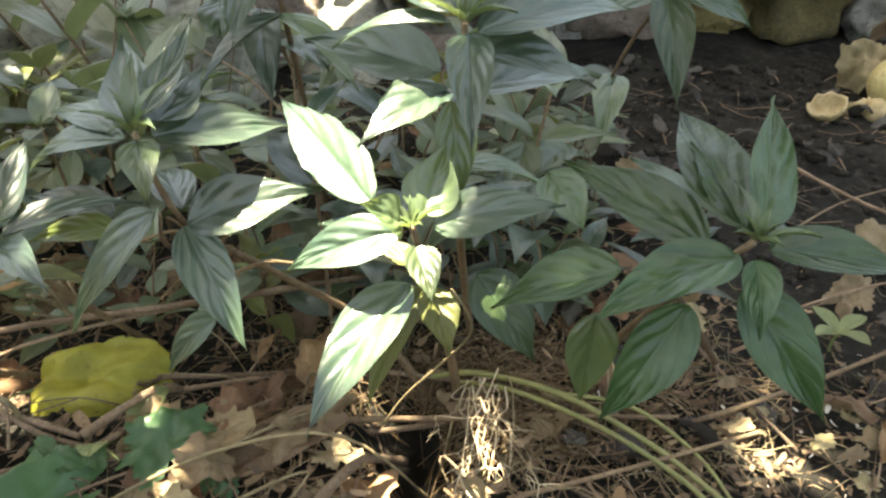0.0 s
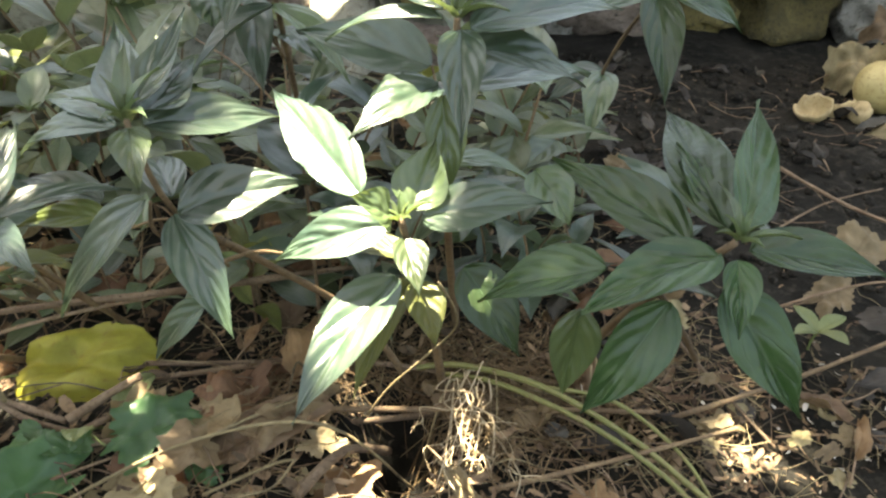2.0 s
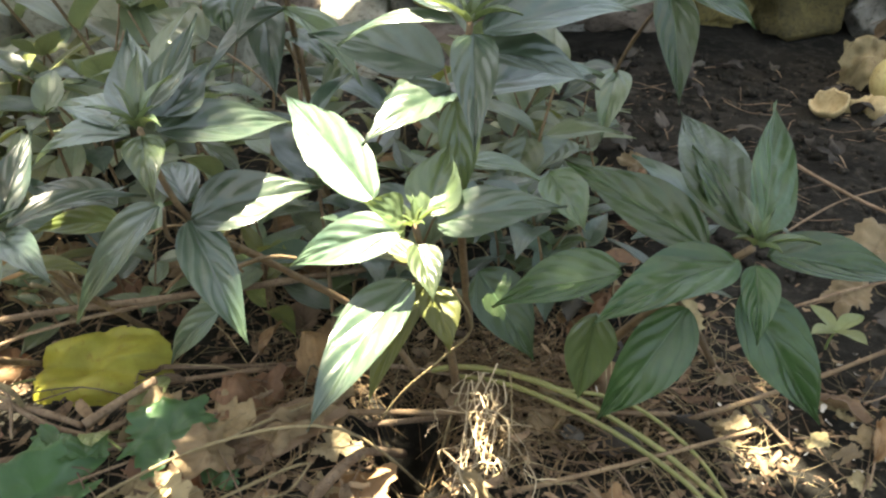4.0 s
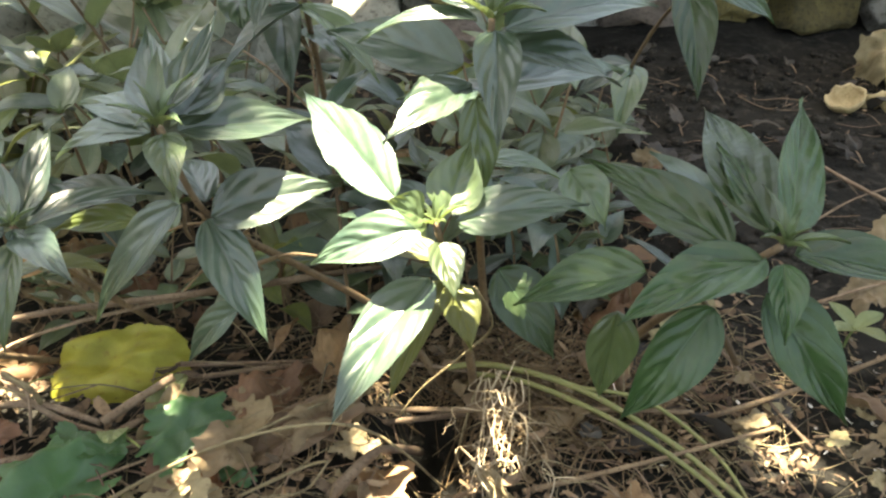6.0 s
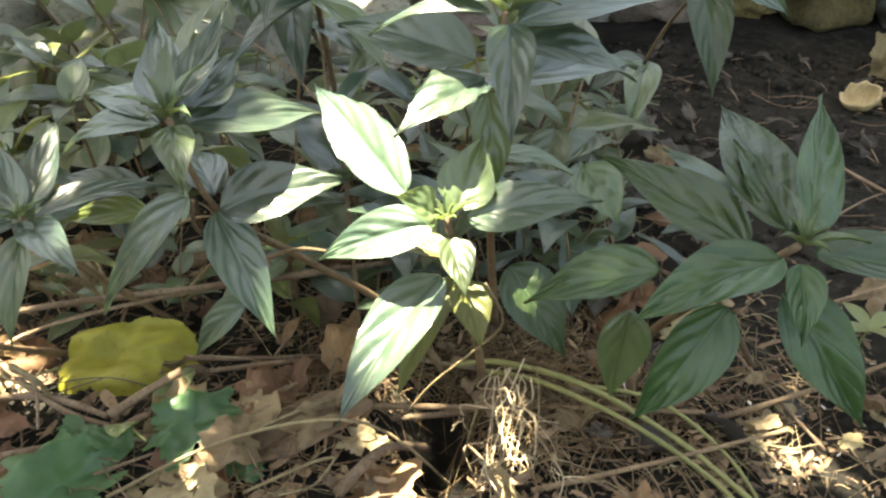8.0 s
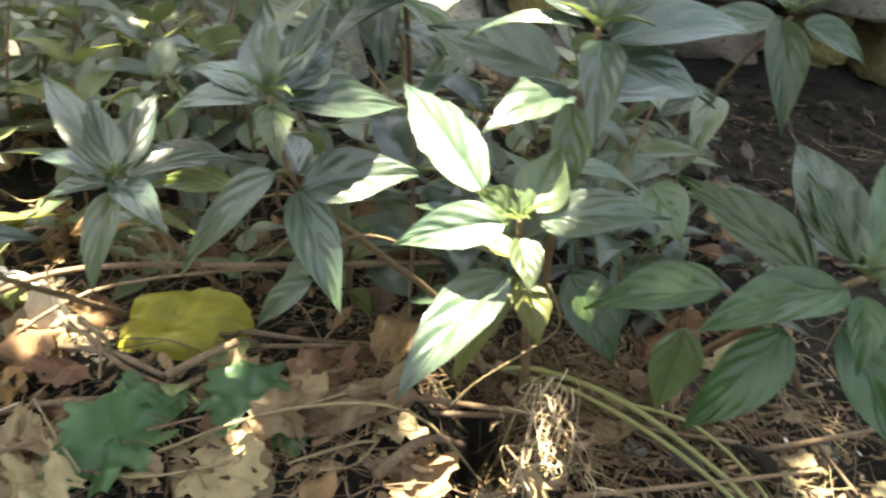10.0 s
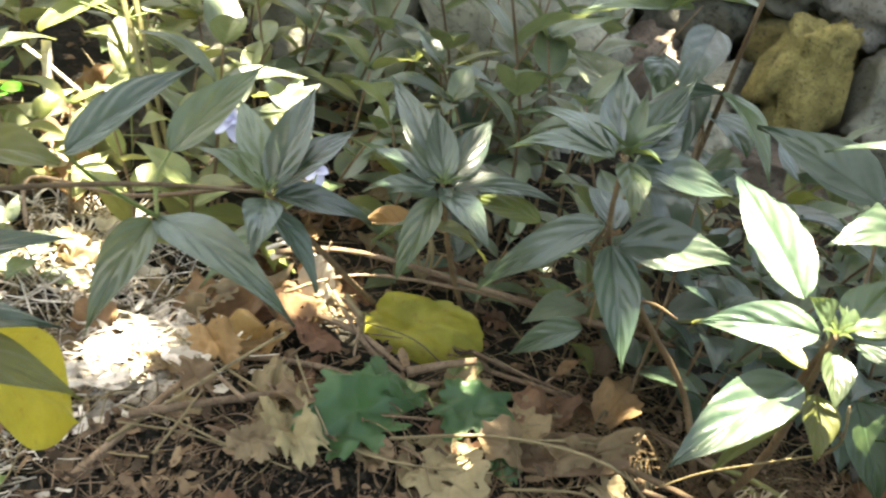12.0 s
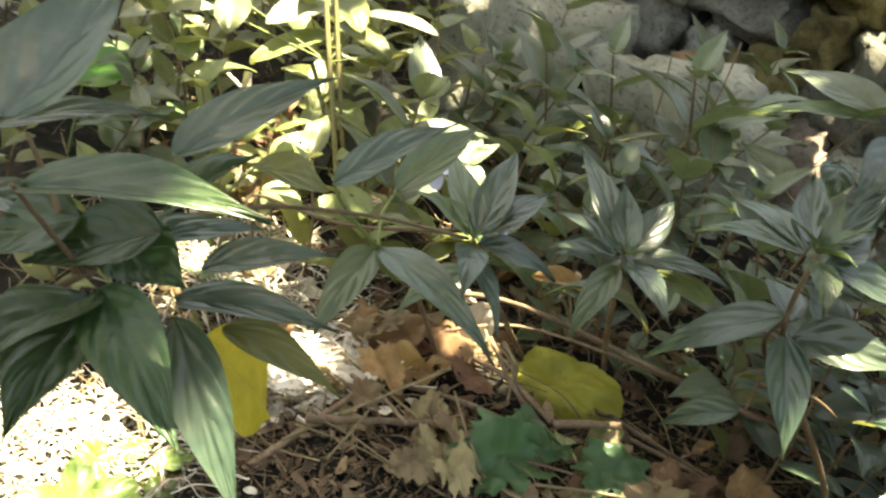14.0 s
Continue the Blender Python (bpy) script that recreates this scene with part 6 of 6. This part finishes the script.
flakes("pale_chaff", 330, lambda r: (r.gauss(-0.54, 0.045), r.gauss(0.385, 0.045)), CHAFF, "chaff and leaf bits, paled for the sun on them", (0.010, 0.034), 24, 0.035)
flakes("pale_chaff", 70, lambda r: (r.gauss(0.33, 0.09), r.gauss(0.51, 0.05)), CHAFF, "torn leaf bits under the shaded herb, paled as if sunlit", (0.003, 0.009), 25, 0.02)
flakes("leaf_crumbs", 1300, lambda r: (r.gauss(0.17, 0.13), r.gauss(0.53, 0.08)), DUFF, "brown leaf crumbs round the root collars", (0.003, 0.013), 41, 0.014)
flakes("leaf_crumbs", 900, lambda r: (r.uniform(-1.4, 0.2), r.uniform(0.55, 1.5)), DUFF, "brown leaf litter between the herbs behind", (0.008, 0.028), 26, 0.02)


def root_tuft():
    rng = random.Random(8)
    verts, faces = [], []

    def strand(pts, r0, r1, k):
        v, f = tube_data(pts, r0, r1, 5, 0.35, k)
        o = len(verts)
        verts.extend(v)
        faces.extend(tuple(i + o for i in q) for q in f)

    for k in range(20):
        a = Vector((rng.gauss(0.038, 0.010), rng.gauss(0.522, 0.014), 0.050 + rng.uniform(-0.02, 0.02)))
        b = a + Vector((rng.gauss(0.0, 0.030), -abs(rng.gauss(0.075, 0.035)), -0.03 + rng.gauss(0, 0.012)))
        pts = [a.lerp(b, q) + Vector((rng.gauss(0, 0.007), rng.gauss(0, 0.006), rng.gauss(0, 0.008))) * (1 if 0 < q < 1 else 0) for q in (0, 0.2, 0.4, 0.6, 0.8, 1)]
        thick = rng.choice((0.0005, 0.0006, 0.0008, 0.0013))
        strand(pts, thick, thick * 0.4, k)
        for _ in range(2):
            c = rng.choice(pts[2:5])
            d = Vector((rng.gauss(0, 0.016), rng.gauss(-0.008, 0.012), rng.gauss(-0.008, 0.006)))
            strand([c, c + d * 0.5 + Vector((rng.gauss(0, 0.003), 0, 0.002)), c + d], thick * 0.5, 0.0002, k + 40)
    ob = link_mesh("root_tuft", verts, faces, ROOT)
    tagged(ob, "tuft of pale fine roots hanging from the stem base", "roots", kind="stuff")


root_tuft()


def clods():
    rng = random.Random(4)
    verts, faces = [], []
    ico = bmesh.new()
    bmesh.ops.create_icosphere(ico, subdivisions=1, radius=1.0)
    base_v = [v.co.copy() for v in ico.verts]
    base_f = [[v.index for v in f.verts] for f in ico.faces]
    ico.free()
    for k in range(5200):
        x, y = rng.uniform(-0.7, 0.95), rng.uniform(0.08, 1.45)
        if k % 4 == 0:
            x, y = rng.uniform(0.25, 0.95), rng.uniform(0.72, 1.5)
        elif k % 2:
            x, y = rng.gauss(-0.36, 0.12), rng.gauss(0.33, 0.05)
        r = rng.uniform(0.0012, 0.0050) * (1.6 if rng.random() < 0.06 else 1) * (2.0 if k % 8 == 0 else 1)
        c = Vector((x, y, ground_z(x, y) + r * 0.3))
        o = len(verts)
        for v in base_v:
            verts.append(c + Vector((v.x, v.y, v.z * 0.7)) * r * (1 + 0.5 * noise.noise(v * 2 + Vector((k, 0, 0)))))
        faces += [tuple(i + o for i in f) for f in base_f]
    ob = link_mesh("soil_crumbs", verts, faces, CLOD)
    tagged(ob, "dark soil crumbs and clods", "soil", kind="stuff")


clods()


# ---- fruit, shells and scraps on the bare soil ----
def build_fruit():
    z = ground_z(0.745, 1.25)
    f = thing("fallen_fruit", (0.745, 1.25, z), "round yellow fallen fruit on dark soil", "fruit")
    verts, faces = [], []
    n, m = 20, 28
    for i in range(n + 1):
        th = math.pi * i / n
        for j in range(m):
            ph = 2 * math.pi * j / m
            r = 0.046 * (1 + 0.03 * noise.noise((math.cos(ph), math.sin(ph), th))) * (1 - 0.10 * math.exp(-(th / 0.28) ** 2))
            verts.append((math.sin(th) * math.cos(ph) * r, math.sin(th) * math.sin(ph) * r, 0.043 + math.cos(th) * r * 0.95))
    for i in range(n):
        for j in range(m):
            a, b = i * m + j, i * m + (j + 1) % m
            faces.append((a, b, b + m, a + m))
    flesh = link_mesh("flesh", verts, faces, FRUIT, f)
    v, fc = tube_data([(0, 0, 0.080), (0.002, 0, 0.090), (0.006, 0.001, 0.097)], 0.003, 0.002, 6)
    link_mesh("stalk", v, fc, TWIG, flesh, label="dry brown stalk")


def build_shell(at, size, tilt, turn, seed, label):
    s = thing("fruit_shell", (at[0], at[1], ground_z(at[0], at[1]) + at[2]), label, "shell", "broken fruit shells")
    verts, faces = [], []
    n, m = 9, 26
    rot = Euler((radians(tilt), 0, radians(turn))).to_matrix()
    for k, rr in enumerate((1.0, 0.88)):
        for i in range(n + 1):
            th = math.pi * (0.5 + 0.5 * i / n)
            for j in range(m):
                ph = 2 * math.pi * j / m
                lip = 0.34 * noise.noise((math.cos(ph) * 2, math.sin(ph) * 2, seed)) * (1 - i / n)
                d = Vector((math.sin(th) * math.cos(ph), math.sin(th) * math.sin(ph), math.cos(th) * 0.85 + lip))
                verts.append(rot @ (d * size * rr))
    h = (n + 1) * m
    for k in range(2):
        for i in range(n):
            for j in range(m):
                a, b = k * h + i * m + j, k * h + i * m + (j + 1) % m
                q = (a, b, b + m, a + m)
                faces.append(q if k == 0 else q[::-1])
    for j in range(m):
        faces.append((j, j + h, (j + 1) % m + h, (j + 1) % m))
    link_mesh("husk", verts, faces, SHELL, s)


build_fruit()
build_shell((0.608, 1.19, 0.026), 0.030, 24, -70, 1.0, "broken half of a tan fruit shell, open side up")
build_shell((0.668, 1.225, 0.020), 0.026, 40, 200, 2.0, "small broken tan fruit shell")
build_shell((0.690, 1.19, 0.014), 0.022, 100, 100, 3.0, "small broken tan fruit shell")


# ---- unseen tree, added to shade the bed ----
# openings cut in the added crown: where each beam lands and its radius
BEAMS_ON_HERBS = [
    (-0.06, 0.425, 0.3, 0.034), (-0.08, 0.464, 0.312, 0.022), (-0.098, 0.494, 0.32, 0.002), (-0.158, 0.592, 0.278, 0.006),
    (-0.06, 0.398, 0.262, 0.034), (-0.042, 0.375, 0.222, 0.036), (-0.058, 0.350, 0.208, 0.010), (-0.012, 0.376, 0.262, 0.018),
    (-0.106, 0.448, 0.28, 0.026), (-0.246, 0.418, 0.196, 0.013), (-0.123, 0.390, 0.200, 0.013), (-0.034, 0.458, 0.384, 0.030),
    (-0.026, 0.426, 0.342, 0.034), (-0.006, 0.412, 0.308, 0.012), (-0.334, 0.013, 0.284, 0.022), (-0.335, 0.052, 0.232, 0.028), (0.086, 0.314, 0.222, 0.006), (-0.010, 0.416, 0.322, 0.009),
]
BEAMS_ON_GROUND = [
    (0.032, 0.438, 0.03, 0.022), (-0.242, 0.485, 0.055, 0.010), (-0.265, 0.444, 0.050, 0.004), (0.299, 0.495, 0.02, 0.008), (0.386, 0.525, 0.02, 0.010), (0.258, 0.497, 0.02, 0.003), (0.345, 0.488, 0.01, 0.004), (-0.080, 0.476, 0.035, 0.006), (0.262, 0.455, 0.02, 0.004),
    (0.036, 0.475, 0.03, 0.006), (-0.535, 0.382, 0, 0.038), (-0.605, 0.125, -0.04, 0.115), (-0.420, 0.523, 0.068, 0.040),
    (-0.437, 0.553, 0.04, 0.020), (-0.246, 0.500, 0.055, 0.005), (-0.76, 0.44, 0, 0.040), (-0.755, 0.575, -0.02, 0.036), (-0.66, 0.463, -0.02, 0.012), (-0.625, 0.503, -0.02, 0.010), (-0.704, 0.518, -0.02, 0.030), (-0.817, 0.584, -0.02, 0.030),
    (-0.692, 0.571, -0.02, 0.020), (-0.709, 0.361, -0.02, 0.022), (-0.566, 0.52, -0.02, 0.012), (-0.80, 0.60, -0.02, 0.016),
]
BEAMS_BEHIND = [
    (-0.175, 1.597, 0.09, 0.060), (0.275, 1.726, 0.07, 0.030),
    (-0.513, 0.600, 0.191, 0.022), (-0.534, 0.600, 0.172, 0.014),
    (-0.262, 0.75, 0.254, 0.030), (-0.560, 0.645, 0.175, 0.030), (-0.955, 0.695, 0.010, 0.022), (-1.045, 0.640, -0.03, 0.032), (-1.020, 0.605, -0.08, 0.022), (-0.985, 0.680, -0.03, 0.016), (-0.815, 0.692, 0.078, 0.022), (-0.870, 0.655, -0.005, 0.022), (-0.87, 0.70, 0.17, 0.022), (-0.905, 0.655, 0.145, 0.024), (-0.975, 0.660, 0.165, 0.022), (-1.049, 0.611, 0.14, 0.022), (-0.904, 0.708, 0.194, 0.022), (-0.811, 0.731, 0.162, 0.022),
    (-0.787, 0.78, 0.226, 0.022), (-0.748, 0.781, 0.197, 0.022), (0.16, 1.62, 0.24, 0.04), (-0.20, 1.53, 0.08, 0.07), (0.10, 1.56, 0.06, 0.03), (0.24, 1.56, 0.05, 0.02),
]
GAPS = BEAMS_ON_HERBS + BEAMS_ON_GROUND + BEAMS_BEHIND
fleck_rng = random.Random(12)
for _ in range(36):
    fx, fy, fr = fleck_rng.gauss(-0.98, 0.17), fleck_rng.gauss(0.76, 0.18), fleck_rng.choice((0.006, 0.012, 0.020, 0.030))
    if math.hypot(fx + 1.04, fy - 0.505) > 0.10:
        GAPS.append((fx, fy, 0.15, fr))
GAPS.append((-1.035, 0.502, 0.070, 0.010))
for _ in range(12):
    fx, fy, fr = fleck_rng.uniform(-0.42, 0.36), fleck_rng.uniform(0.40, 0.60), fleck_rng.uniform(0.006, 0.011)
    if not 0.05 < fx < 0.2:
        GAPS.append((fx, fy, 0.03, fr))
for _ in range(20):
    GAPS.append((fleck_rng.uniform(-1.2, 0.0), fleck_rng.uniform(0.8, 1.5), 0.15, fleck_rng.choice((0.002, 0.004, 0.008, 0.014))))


def build_tree():
    root = thing("shade_tree", (1.6, 3.4, ground_z(1.6, 3.4)), "unseen tree added to shade the bed, gaps cut for sun flecks", "tree")
    centre = Vector((0.05, 0.68, 0.2)) + SUN_WAY * 3.1
    trunk_top = Vector((0.8, 2.2, 2.7))
    tube("trunk", [(1.6, 3.4, -0.1), (1.45, 3.2, 0.9), (1.15, 2.7, 1.9), trunk_top], 0.085, 0.05, BARK, root, 0.15, 2, 12)
    rng = random.Random(35)
    ux = Vector((1, 0, 0))
    ux = (ux - SUN_WAY * ux.dot(SUN_WAY)).normalized()
    uy = SUN_WAY.cross(ux)
    for k in range(7):
        g = -1.2 + 0.5 * k
        e = centre + ux * math.cos(g * 2) * 1.05 + uy * math.sin(g * 2) * 1.0 + SUN_WAY * 0.16
        tube("limb", [trunk_top, (trunk_top + e) / 2 + Vector((0, 0, 0.12)), e], 0.030, 0.006, BARK, root, 0.15, k, 7)
    verts, faces, uvs = [], [], []
    count = 0
    for k in range(92000):
        a, b = rng.uniform(-1.75, 1.75), rng.uniform(-1.65, 1.65)
        if (a / 1.75) ** 2 + (b / 1.65) ** 2 > 1 + 0.3 * noise.noise((a * 2, b * 2, 0)):
            continue
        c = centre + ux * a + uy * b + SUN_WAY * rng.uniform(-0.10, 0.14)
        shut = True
        # no leaf where it would stop a chosen beam
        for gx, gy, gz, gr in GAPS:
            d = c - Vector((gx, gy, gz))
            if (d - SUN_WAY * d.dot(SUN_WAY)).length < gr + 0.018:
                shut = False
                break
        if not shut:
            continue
        g = rng.uniform(0, 6.28)
        d = (ux * math.cos(g) + uy * math.sin(g) + SUN_WAY * rng.uniform(-0.4, 0.4)).normalized()
        ln = rng.uniform(0.05, 0.085)
        v, f, t = blade(c - d * ln / 2, c + d * ln / 2, ln * 0.55, prof=width_oval, nu=3, nv=2, sag=0.06, ripple=0.0, roll=rng.uniform(-40, 40))
        o = len(verts)
        verts += v
        uvs += t
        faces += [tuple(i + o for i in q) for q in f]
        count += 1
    loc = root.location
    crown = link_mesh("crown", [v - loc for v in verts], faces, MID, root, uvs)
    tagged(crown, "added leafy crown, gaps cut for chosen sun flecks", kind="stuff")


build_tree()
